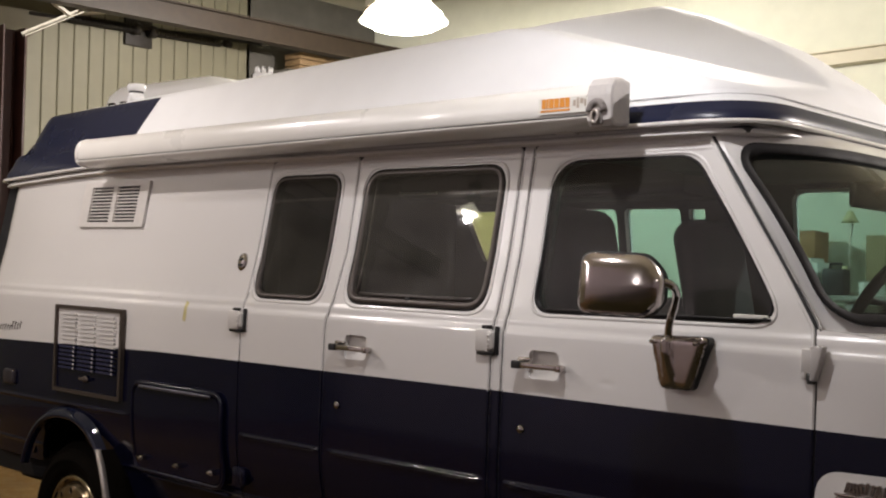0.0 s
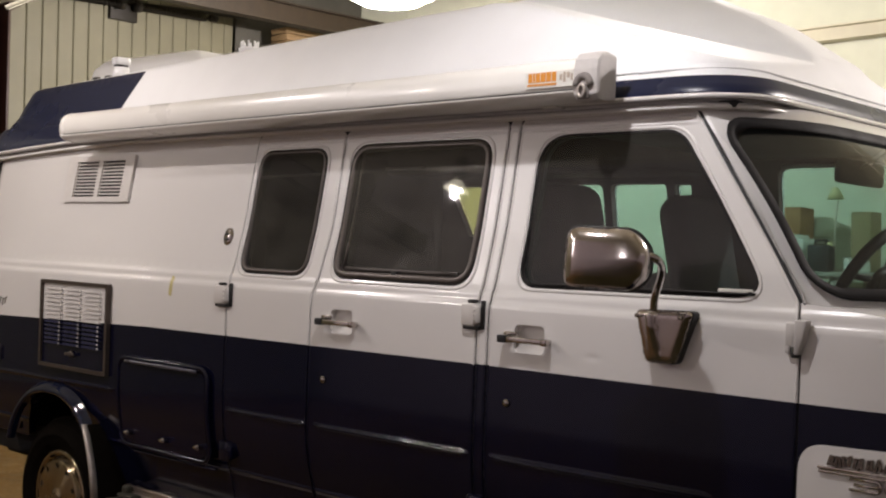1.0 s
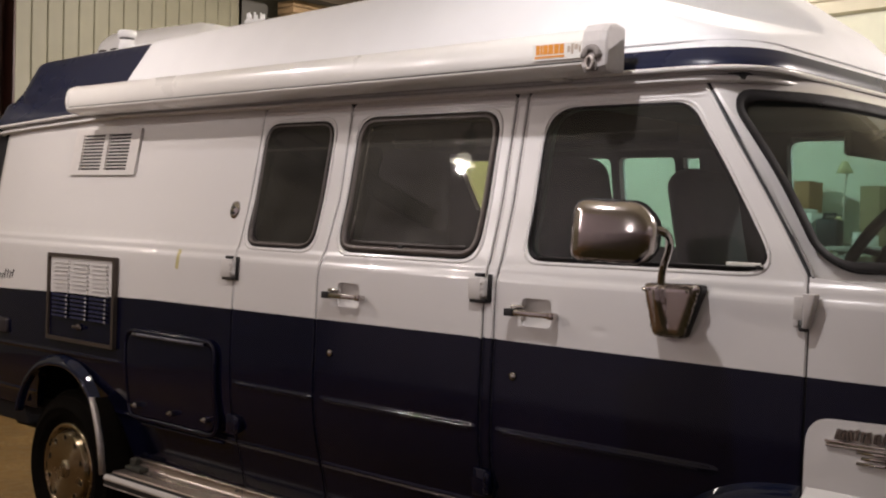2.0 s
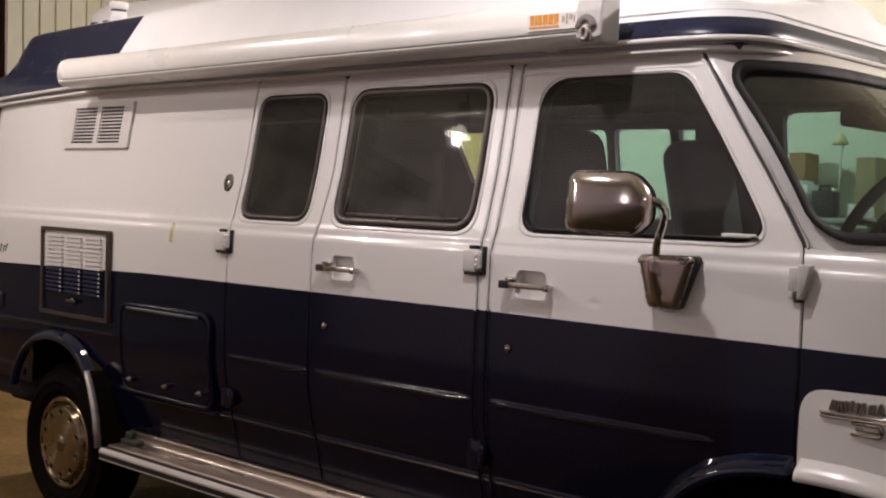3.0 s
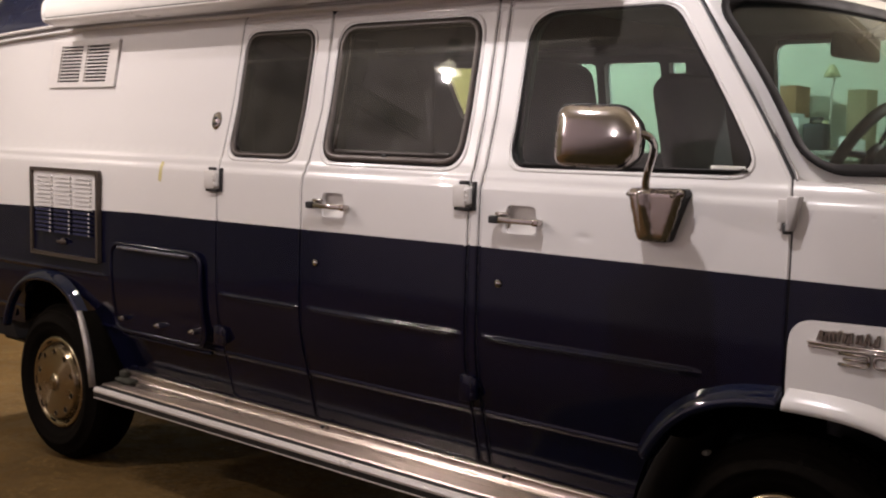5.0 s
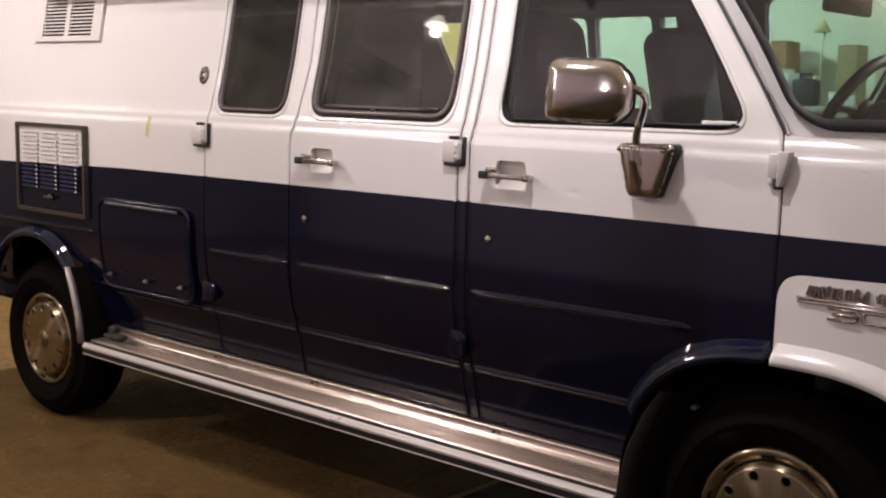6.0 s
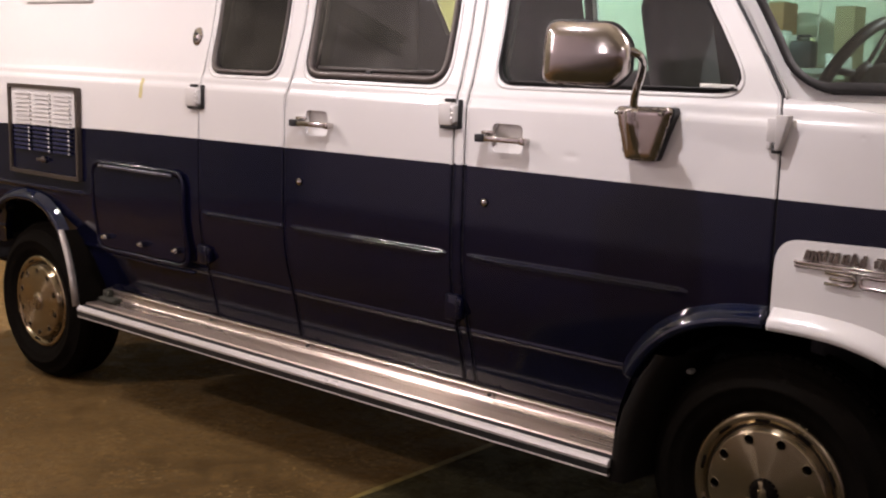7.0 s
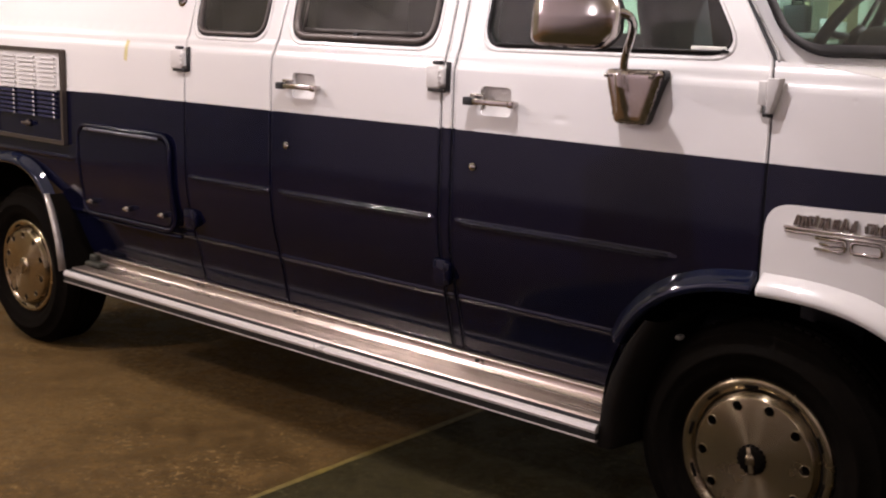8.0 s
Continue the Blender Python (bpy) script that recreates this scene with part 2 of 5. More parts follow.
def dense(loop, step=0.06, closed=True):
    out = []
    n = len(loop)
    for i in range(n if closed else n - 1):
        a, b = Vector(loop[i]), Vector(loop[(i + 1) % n])
        k = max(1, int((b - a).length / step))
        out += [tuple(a.lerp(b, j / k)) for j in range(k)]
    if not closed:
        out.append(tuple(loop[-1]))
    return out


def rounded(points, radii, steps=7):
    """A polygon whose corners are rounded by the radii."""
    n = len(points)
    radii = [radii] * n if isinstance(radii, (int, float)) else radii
    out = []
    for i in range(n):
        p, a, b = Vector(points[i]), Vector(points[i - 1]), Vector(points[(i + 1) % n])
        da, db = (a - p).normalized(), (b - p).normalized()
        r = radii[i]
        if r < 1e-5:
            out.append(tuple(p))
            continue
        half = da.angle(db) / 2
        cut = min(r / math.tan(half), (a - p).length * 0.49, (b - p).length * 0.49)
        s, e = p + da * cut, p + db * cut
        for k in range(steps + 1):
            f = k / steps
            out.append(tuple(s.lerp(p, f).lerp(p.lerp(e, f), f)))
    return out


def rect(x0, x1, z0, z1, r, steps=7):
    return rounded([(x0, z0), (x1, z0), (x1, z1), (x0, z1)], r, steps)


def skin(outline, holes, shape, levels_a, levels_b, lines=(), paint=None, flange=0.02, flange_dir=(0, 1, 0), close=0.05, e=0.0025):
    """A sheet over the plane (a, b), bent by shape(a, b), with holes, edges turned in by flange, and a paint index for each face."""
    outline = dense(outline, close)
    holes = [dense(h, close) for h in holes]
    pts, edges = [], []
    for loop in [outline] + holes:
        s = len(pts)
        pts += [Vector(p) for p in loop]
        edges += [(s + i, s + (i + 1) % len(loop)) for i in range(len(loop))]
    for line in lines:
        line = dense(line, close, False)
        s = len(pts)
        pts += [Vector(p) for p in line]
        edges += [(s + i, s + i + 1) for i in range(len(line) - 1)]
    from_a = [p[0] for p in outline]
    from_b = [p[1] for p in outline]
    for a in levels_a:
        if min(from_a) < a < max(from_a):
            for b in levels_b:
                if min(from_b) < b < max(from_b) and inside((a, b), outline) and not any(inside((a, b), h) for h in holes):
                    pts.append(Vector((a, b)))
    from mathutils.geometry import delaunay_2d_cdt
    verts, _, faces, _, _, _ = delaunay_2d_cdt(pts, edges, [], 0, 1e-5)
    bm = bmesh.new()
    made = {}
    layer = bm.verts.layers.float_vector.new("true_normal")

    def vert(i):
        if i not in made:
            a, b = verts[i]
            made[i] = bm.verts.new(shape(a, b))
            da = Vector(shape(a + e, b)) - Vector(shape(a - e, b))
            db = Vector(shape(a, b + e)) - Vector(shape(a, b - e))
            made[i][layer] = da.cross(db).normalized()
        return made[i]

    for f in faces:
        c = sum((verts[i] for i in f), Vector((0, 0))) / len(f)
        if not inside(c, outline) or any(inside(c, h) for h in holes):
            continue
        ar = sum(verts[f[i]].x * verts[f[(i + 1) % len(f)]].y - verts[f[(i + 1) % len(f)]].x * verts[f[i]].y for i in range(len(f)))
        if abs(ar) < 1e-9:
            continue
        idx = f if ar > 0 else list(reversed(f))
        face = bm.faces.new([vert(i) for i in idx])
        if paint:
            face.material_index = paint(c.x, c.y)
    if flange:
        rim = [ed for ed in bm.edges if len(ed.link_faces) == 1]
        back = {}
        front = {}
        d = Vector(flange_dir) * flange
        for ed in rim:
            for v in ed.verts:
                if v not in back:
                    front[v] = bm.verts.new(v.co)
                    back[v] = bm.verts.new(v.co + d)
        for ed in rim:
            loop = ed.link_loops[0]
            a, b = loop.vert, loop.link_loop_next.vert
            f = bm.faces.new((front[b], front[a], back[a], back[b]))
            f.material_index = loop.face.material_index
    return bm


def sweep(path, section, closed=False, up=(0, 0, 1), cap=True, scale=None):
    """A section (u: sideways, v: along up) drawn along a path."""
    bm = bmesh.new()
    path = [Vector(p) for p in path]
    n = len(path)
    rings = []
    up = Vector(up)
    for i in range(n):
        a = path[i - 1] if (closed or i) else path[i]
        b = path[(i + 1) % n] if (closed or i < n - 1) else path[i]
        t = (b - a).normalized()
        side = t.cross(up)
        if side.length < 1e-4:
            side = t.cross(Vector((0, 1, 0)))
        side.normalize()
        u2 = side.cross(t).normalized()
        k = scale[i] if scale else 1
        rings.append([bm.verts.new(path[i] + side * s[0] * k + u2 * s[1] * k) for s in section])
    m = len(section)
    for i in range(n if closed else n - 1):
        r, q = rings[i], rings[(i + 1) % n]
        for j in range(m):
            bm.faces.new((r[j], r[(j + 1) % m], q[(j + 1) % m], q[j]))
    if cap and not closed:
        bm.faces.new(rings[0][::-1])
        bm.faces.new(rings[-1])
    bmesh.ops.recalc_face_normals(bm, faces=bm.faces[:])
    return bm


def ring(r, n=10, rv=None):
    return [(r * math.cos(2 * math.pi * k / n), (rv or r) * math.sin(2 * math.pi * k / n)) for k in range(n)]


def box_bm(x0, x1, y0, y1, z0, z1, bevel=0.0, segs=2):
    bm = bmesh.new()
    bmesh.ops.create_cube(bm, size=1, matrix=Matrix.Translation(((x0 + x1) / 2, (y0 + y1) / 2, (z0 + z1) / 2)) @ Matrix.Diagonal((x1 - x0, y1 - y0, z1 - z0, 1)))
    if bevel:
        bmesh.ops.bevel(bm, geom=bm.edges[:], offset=bevel, segments=segs, affect="EDGES", profile=0.5)
    return bm


def lathe(profile, n=48, axis="y", centre=(0, 0, 0)):
    """A profile of (radius, along) turned round an axis."""
    bm = bmesh.new()
    rings = []
    for r, h in profile:
        row = []
        for k in range(n):
            a = 2 * math.pi * k / n
            c, s = r * math.cos(a), r * math.sin(a)
            p = (c, h, s) if axis == "y" else (c, s, h)
            row.append(bm.verts.new(Vector(p) + Vector(centre)))
        rings.append(row)
    for i in range(len(rings) - 1):
        for k in range(n):
            bm.faces.new((rings[i][k], rings[i][(k + 1) % n], rings[i + 1][(k + 1) % n], rings[i + 1][k]))
    for row in (rings[0], rings[-1]):
        if (row[0].co - row[n // 2].co).length > 1e-4:
            bm.faces.new(row)
    bmesh.ops.remove_doubles(bm, verts=bm.verts[:], dist=1e-5)
    bmesh.ops.recalc_face_normals(bm, faces=bm.faces[:])
    return bm


def join(*parts):
    out = bmesh.new()
    for b in parts:
        me = bpy.data.meshes.new("tmp")
        b.to_mesh(me)
        b.free()
        out.from_mesh(me)
        bpy.data.meshes.remove(me)
    return out


def span(a, b, step):
    k = max(1, round((b - a) / step))
    return [a + (b - a) * i / k for i in range(k + 1)]


# ---------------------------------------------------------------- the shop
X0, X1, Y0, Y1, CEIL = -8.0, 9.0, -5.6, 6.0, 4.5


def slab(name, x0, x1, y0, y1, z0, z1, mat, label="", category="", bevel=0.0):
    ob = link_mesh(name, box_bm(x0, x1, y0, y1, z0, z1, bevel), mat, smooth=False)
    return tagged(ob, label, category, kind="structure")


def build_floor():
    slab("floor", X0 - 0.2, X1 + 0.2, Y0 - 0.2, Y1 + 0.2, -0.2, 0.0, FLOOR, "worn brown concrete shop floor with stains", "floor")
    bm = bmesh.new()
    rnd = random.Random(5)
    top, bot = [], []
    for i in range(61):
        y = -6.0 + 7.4 * i / 60
        w = 0.015 + rnd.uniform(-0.004, 0.004)
        x = -1.47 - 0.02 * y
        top.append(bm.verts.new((x - w, y, 0.003)))
        bot.append(bm.verts.new((x + w, y, 0.003)))
    for i in range(60):
        bm.faces.new((top[i], bot[i], bot[i + 1], top[i + 1]))
    tagged(link_mesh("floor_line", bm, LINE_YELLOW, smooth=False), "worn yellow painted line on the concrete floor", "floor line", kind="structure")
    bm = bmesh.new()
    vs = [bm.verts.new(p) for p in ((-1.43, -6.0, 0.0016), (4.9, -6.0, 0.0016), (4.9, 1.4, 0.0016), (-1.47, 1.4, 0.0016))]
    bm.faces.new(vs)
    tagged(link_mesh("floor_bay", bm, FLOOR_GREEN, smooth=False), "faded green painted bay on the concrete floor", "floor", kind="structure")


def build_walls():
    slab("wall_west", X0 - 0.2, X0, 4.25, Y1, 0, CEIL, DARK_WALL, "dark recessed wall at the back of the shop", "wall")
    slab("wall_west_panelled", X0 - 0.2, X0 - 0.03, Y0, 4.25, 0, CEIL, SIDING, "cream back wall clad in vertical siding", "wall")
    for i in range(16):
        y0 = 1.93 + i * 0.148
        bm = box_bm(X0 - 0.03, X0, y0 + 0.002, y0 + 0.146, 0, CEIL - 0.02, 0.008, 1)
        part("siding_board", bm, SIDING, bpy.data.objects["wall_west_panelled"], smooth=False)
    slab("wall_north", X0, X1, Y1, Y1 + 0.2, 0, CEIL, PANEL_WALL, "pale panelled far wall of the shop", "wall")
    for i in range(5):
        x = -7.3 + i * 3.05
        part("wall_seam", box_bm(x - 0.003, x + 0.003, Y1 - 0.003, Y1 + 0.01, 0, CEIL - 0.02), CEILING, bpy.data.objects["wall_north"], smooth=False)
    # out of view; placed near and toned pale for the navy doors to reflect
    slab("wall_south", X0, X1, Y0 - 0.2, Y0, 0, CEIL, UNSEEN_WALL, "unseen pale pinkish wall closing the shop", "wall")
    slab("wall_east", X1, X1 + 0.2, Y0 - 0.2, Y1 + 0.2, 0, CEIL, UNSEEN_WALL, "unseen pale pinkish wall closing the shop", "wall")
    slab("ceiling", X0 - 0.2, X1 + 0.2, Y0 - 0.2, Y1 + 0.2, CEIL, CEIL + 0.2, CEILING, "pale lined shop ceiling", "ceiling")


def steel_beam(name, a, b, height, width, mat, label):
    """An I-section between two places."""
    h, w, t = height / 2, width / 2, 0.014
    section = [(-w, -h), (w, -h), (w, -h + t), (t / 2, -h + t), (t / 2, h - t), (w, h - t), (w, h), (-w, h), (-w, h - t), (-t / 2, h - t), (-t / 2, -h + t), (-w, -h + t)]
    return tagged(link_mesh(name, sweep([a, b], section), mat, smooth=False), label, "beam", kind="structure")


def build_steel():
    steel_beam("roof_beam", (-7.0, Y0, 3.66), (-7.0, Y1, 3.80), 0.19, 0.12, STEEL_BROWN, "brown steel roof beam under the ceiling")
    for x in (-5.6, -3.9, -2.2, -0.5, 1.2, 2.9):
        steel_beam("purlin", (x - 1.7, 5.2, 4.38), (x, 5.2, 4.38), 0.1, 0.06, CEILING, "pale steel purlin under the ceiling")
    for y in (1.5, 2.7, 3.9):
        steel_beam("purlin", (X0, y, 4.42), (X1, y, 4.42), 0.12, 0.07, CEILING, "pale steel purlin under the ceiling")
    steel_beam("wall_girt", (-7.9, 5.93, 3.35), (X1, 5.93, 3.40), 0.12, 0.12, CEILING, "steel girt along the far wall")
    col = steel_beam("steel_column", (-7.83, 1.66, 0), (-7.83, 1.66, 3.56), 0.2, 0.34, STEEL_RED, "rust-red steel column against the siding")
    col["category"] = "column"
    for a, b in (((-7.2, 1.50, 3.39), (-7.2, 2.28, 3.83)), ((-7.14, 1.58, 3.74), (-7.14, 1.85, 3.60))):
        tagged(link_mesh("brace", sweep([a, b], [(-0.02, -0.004), (0.02, -0.004), (0.02, 0.004), (-0.014, 0.004), (-0.014, 0.034), (-0.02, 0.034)]), STEEL_PALE, smooth=False),
               "pale angle-iron brace by the roof beam", "brace", group="roof braces", kind="structure")
    tagged(link_mesh("conduit", sweep([(X0, -3.40, 3.51), (X1, -3.40, 3.51)], ring(0.013, 10)), STEEL_PALE), "thin pale conduit under the ceiling", "conduit", kind="structure")
    # torsion shaft of the overhead door
    shaft = empty("torsion_shaft", pose(-7.90, 3.0, 3.79))
    tagged(shaft, "dark overhead-door torsion shaft with springs", "door spring")
    part("rod", sweep([(0, -1.1, -0.045), (0, 1.35, 0.1)], ring(0.016)), STEEL_DARK, shaft)
    for y0, y1 in ((-0.75, -0.08), (0.12, 0.85)):
        coil = []
        for i in range(240):
            f = i / 239
            a = f * 2 * math.pi * 28
            y = y0 + (y1 - y0) * f
            coil.append((0.036 * math.cos(a), y, 0.0295 * y - 0.0 + 0.036 * math.sin(a) + 0.02 * 0))
        part("spring", sweep(coil, ring(0.008, 5)), STEEL_DARK, shaft)
    part("bracket", box_bm(-0.12, -0.06, -0.14, 0.14, -0.14, 0.14, 0.004), STEEL_DARK, shaft)
    for y in (-0.07, 0.1):
        part("collar", lathe([(0.0, y - 0.03), (0.055, y - 0.03), (0.055, y + 0.03), (0.0, y + 0.03)], 20, "y"), STEEL_DARK, shaft)
    part("drum", lathe([(0.0, 0.9), (0.03, 0.9), (0.035, 0.98), (0.0, 0.98)], 20, "y", (0, 0, 0.03)), STEEL_DARK, shaft)
    # dull panel above the column
    poly = [(0.6, 3.46), (1.78, 3.47), (2.28, 3.79), (2.62, 4.05), (2.75, 4.44), (0.6, 4.44)]
    bm = bmesh.new()
    for x in (-7.93, -7.90):
        bm.faces.new([bm.verts.new((x, y, z)) for y, z in poly])
    vs = bm.verts[:]
    n = len(poly)
    for k in range(n):
        bm.faces.new((vs[k], vs[(k + 1) % n], vs[n + (k + 1) % n], vs[n + k]))
    bmesh.ops.recalc_face_normals(bm, faces=bm.faces[:])
    tagged(link_mesh("wall_soffit", bm, surface("olive_soffit", (0.05, 0.041, 0.018), 0.7, grain=0.1, scale=6), smooth=False), "dull olive panel above the steel column", "wall panel", kind="structure")
    tagged(link_mesh("tie_rod", sweep([(-7.6, 2.15, 3.74), (-7.6, 3.0, 3.93)], ring(0.012, 8)), STEEL_PALE), "thin pale tie rod below the roof beam", "tie rod", kind="structure")
    # crate on a high shelf in the recess
    slab("wall_shelf", -7.98, -7.4, 4.3, 5.9, 3.54, 3.58, DARK_WALL, "dark high wall shelf in the recess", "shelf")
    crate = empty("wooden_crate", pose(-7.55, 4.75, 3.58))
    tagged(crate, "small pale wooden crate on a high shelf", "crate")
    for k in range(3):
        part("slat", box_bm(-0.12, 0.12, -0.28, 0.28, 0.005 + k * 0.065, 0.06 + k * 0.065, 0.004), WOOD, crate)


def bay_lamp(x, y, z, power, size, beam, colour):
    lamp = empty("bay_lamp", pose(x, y, z))
    tagged(lamp, "bright hanging high-bay lamp with bell reflector, seen or added out of view", "lamp", group="shop lamps")
    outer = [(0.07, 0.30), (0.10, 0.26), (0.16, 0.18), (0.24, 0.08), (0.30, 0.0), (0.29, 0.0), (0.23, 0.08), (0.15, 0.18), (0.09, 0.25), (0.0, 0.25)]
    outer = [(r * (0.15 + 0.85 * size), h * min(1.0, 0.1 + 0.9 * size)) for r, h in outer]
    top = 0.30 * min(1.0, 0.1 + 0.9 * size)
    part("reflector", lathe(outer, 40, "z"), BELL_GLOW, lamp, "bell reflector given a glow for the lamp's bloom")
    part("ballast", lathe([(0.0, top), (0.05, top), (0.06, top + 0.02), (0.06, top + 0.16), (0.05, top + 0.18), (0.0, top + 0.18)], 28, "z"), STEEL_DARK, lamp)
    part("stem", sweep([(0, 0, top + 0.18), (0, 0, CEIL - z)], ring(0.012, 8)), STEEL_DARK, lamp)
    part("refractor", lathe([(r * size, h * size) for r, h in ((0.0, -0.07), (0.10, -0.065), (0.20, -0.045), (0.28, 0.0), (0.25, 0.06), (0.16, 0.14), (0.0, 0.18))], 32, "z"), LAMP_GLOW, lamp, "glowing frosted glass refractor")
    data = bpy.data.lights.new("bay_lamp_light", "SPOT" if beam else "POINT")
    if beam:
        data.spot_size, data.spot_blend = radians(2 * beam), 0.45
    data.energy, data.color, data.shadow_soft_size = power, colour, 0.03
    ob = new("bay_lamp_light", data)
    ob.location = (x, y, z - 0.07 * size - 0.032)
    return lamp


def build_bench():
    bench = empty("workbench", pose(-2.55, 5.55, 0))
    tagged(bench, "grey workbench along the far wall", "workbench")
    part("top", box_bm(-0.9, 1.6, -0.35, 0.35, 1.46, 1.50, 0.006), BENCH, bench)
    for x in (-0.85, 0.3, 1.5):
        part("leg", box_bm(x, x + 0.06, -0.32, -0.26, 0, 1.46, 0.004), BENCH, bench)
        part("leg", box_bm(x, x + 0.06, 0.26, 0.32, 0, 1.46, 0.004), BENCH, bench)
    part("shelf", box_bm(-0.85, 1.55, -0.3, 0.32, 0.45, 0.48, 0.004), BENCH, bench)
    z = 1.50
    # desk lamp
    lamp = tagged(empty("desk_lamp", pose(-2.38, 5.6, z)), "desk lamp with a cream cone shade on the workbench", "lamp")
    part("base", lathe([(0.0, 0.0), (0.09, 0.0), (0.085, 0.02), (0.02, 0.03), (0.0, 0.03)], 24, "z"), STEEL_PALE, lamp)
    part("pole", sweep([(0, 0, 0.02), (0, 0, 0.44), (0.02, 0, 0.54)], ring(0.01, 8)), STEEL_PALE, lamp)
    part("shade", lathe([(0.014, 0.635), (0.024, 0.625), (0.064, 0.545), (0.060, 0.545), (0.02, 0.615), (0.0, 0.615)], 28, "z"), LAMP_SHADE, lamp)
    # boxes and bottles on the bench
    shelf = tagged(empty("wall_shelf", pose(-2.78, 5.80, 1.715)), "narrow grey shelf on the wall over the workbench", "shelf")
    part("board", box_bm(-0.25, 0.22, -0.18, 0.2, 0, 0.025, 0.004), BENCH, shelf)
    for dx in (-0.2, 0.17):
        part("bracket", box_bm(dx - 0.01, dx + 0.01, -0.15, 0.2, -0.06, 0.0, 0.003), BENCH, shelf)
    carton = tagged(empty("cardboard_box", pose(-2.82, 5.77, 1.74)), "brown cardboard box standing on the wall shelf", "box")
    part("body", box_bm(-0.16, 0.14, -0.12, 0.12, 0, 0.25, 0.004), CARDBOARD, carton)
    part("flap", box_bm(-0.16, 0.14, -0.122, 0.0, 0.25, 0.255), CARDBOARD, carton)
    carton2 = tagged(empty("cardboard_box", pose(-2.20, 5.75, z)), "tall tan cardboard box on the workbench", "box")
    part("body", box_bm(-0.08, 0.07, -0.1, 0.1, 0, 0.45, 0.004), surface("tan_card", (0.26, 0.21, 0.11), 0.8, grain=0.05), carton2)
    can = tagged(empty("jerry_can", pose(-2.36, 5.32, z)), "black plastic can with a carrying grip on the workbench", "can")
    part("body", box_bm(-0.085, 0.085, -0.06, 0.06, 0, 0.195, 0.018, 3), PLASTIC_BLACK, can)
    part("grip", sweep([(-0.05, 0, 0.17), (-0.042, 0, 0.23), (0.042, 0, 0.23), (0.05, 0, 0.17)], ring(0.012, 8)), PLASTIC_BLACK, can)
    part("cap", lathe([(0.0, 0.18), (0.02, 0.18), (0.02, 0.215), (0.0, 0.215)], 16, "z", (0.065, 0, 0)), LAMP_SHADE, can)
    for dx, h in ((-0.16, 0.25), (-0.11, 0.27), (-0.065, 0.24), (0.29, 0.10), (0.36, 0.08)):
        book = tagged(empty("paper_stack", pose(-2.45 + dx, 5.40, z)), "upright white papers and folders on the workbench", "papers", group="papers on the bench")
        part("sheets", box_bm(-0.022, 0.022, -0.1, 0.1, 0, h, 0.002), PAPER, book)
        part("cover", box_bm(-0.026, -0.0225, -0.104, 0.104, 0, h + 0.006, 0.001), BENCH, book)


build_floor()
build_walls()
build_steel()
for row in BAY_LAMPS:
    bay_lamp(*row)
build_bench()


# ---------------------------------------------------------------- the camper van
# built in its own axes: x to the front, y to the far side, z up; the front axle stands at x = 0
RAKE = 1.083
van = tagged(empty("camper_van", pose(0, 0, 0, 0, RAKE, 0)), "white and navy high-roof camper van with awning, parked in a shop", "camper van")

PROFILE = [(0.30, 0.13), (0.40, 0.105), (0.45, 0.088), (0.52, 0.073), (0.60, 0.054),
           (0.66, 0.036), (0.72, 0.018), (0.78, 0.007), (0.83, 0.001), (0.95, -0.002), (1.10, -0.001), (1.25, 0.001), (1.340, 0.002), (1.350, 0.003), (1.360, 0.0065),
           (1.368, 0.0115), (1.374, 0.0140), (1.386, 0.0155), (1.394, 0.0175), (1.402, 0.0225), (1.408, 0.026), (1.42, 0.0305), (1.60, 0.078), (1.80, 0.114),
           (1.93, 0.137), (1.955, 0.142), (1.97, 0.146), (2.02, 0.15)]
PZ = span(0.30, 2.02, 0.004)
sharp = np.interp(PZ, [p[0] for p in PROFILE], [p[1] for p in PROFILE])
blur = np.convolve(np.pad(sharp, 15, mode="edge"), np.hanning(31) / np.hanning(31).sum(), mode="valid")
keep = np.array([max(0.0, min(1.0, 1 - (abs(z - 1.382) - 0.035) / 0.05)) for z in PZ])
PY = list(sharp * keep + blur * (1 - keep))
WIDE = 2.02


def bead(z, at, half, high):
    d = abs(z - at) / half
    return -high * (0.5 + 0.5 * math.cos(math.pi * d)) if d < 1 else 0.0


def char_z(x):
    return 0.8825 + 0.0075 * x


# small dents in the door and fender: place, length, height and depth
DINGS = [(-0.672, 1.224, 0.024, 0.010, 0.0018), (0.185, 1.335, 0.006, 0.006, 0.0011)]


def side_y(x, z):
    y = float(np.interp(z, PZ, PY))
    if x > 0.05:
        y += 0.22 * (x - 0.05) ** 2 + (0.9 * (x - 0.55) ** 2 if x > 0.55 else 0)
    if x < -4.2:
        y += 0.06 * (-4.2 - x) ** 2 + (0.21 - math.sqrt(max(0.0, 0.0441 - min(0.21, -4.54 - x) ** 2)) if x < -4.54 else 0)
    y += bead(z, 0.62, 0.014, 0.006)
    if -2.43 < x < -0.42:
        y += bead(z, 1.942, 0.008, 0.005) + bead(z, 1.924, 0.007, 0.004)
    for a, b in ((-4.75, -3.22), (-2.42, -1.93), (-1.885, -1.145), (-1.045, -0.28)):
        if a < x < b:
            f = min(1, (x - a) / 0.03, (b - x) / 0.03)
            y += bead(z, char_z(x), 0.012, 0.009) * f
    for dx, dz, wide, high, deep in DINGS:
        if abs(x - dx) < 3 * wide and abs(z - dz) < 3 * high:
            y += deep * math.exp(-((x - dx) / wide) ** 2 - ((z - dz) / high) ** 2)
    return y


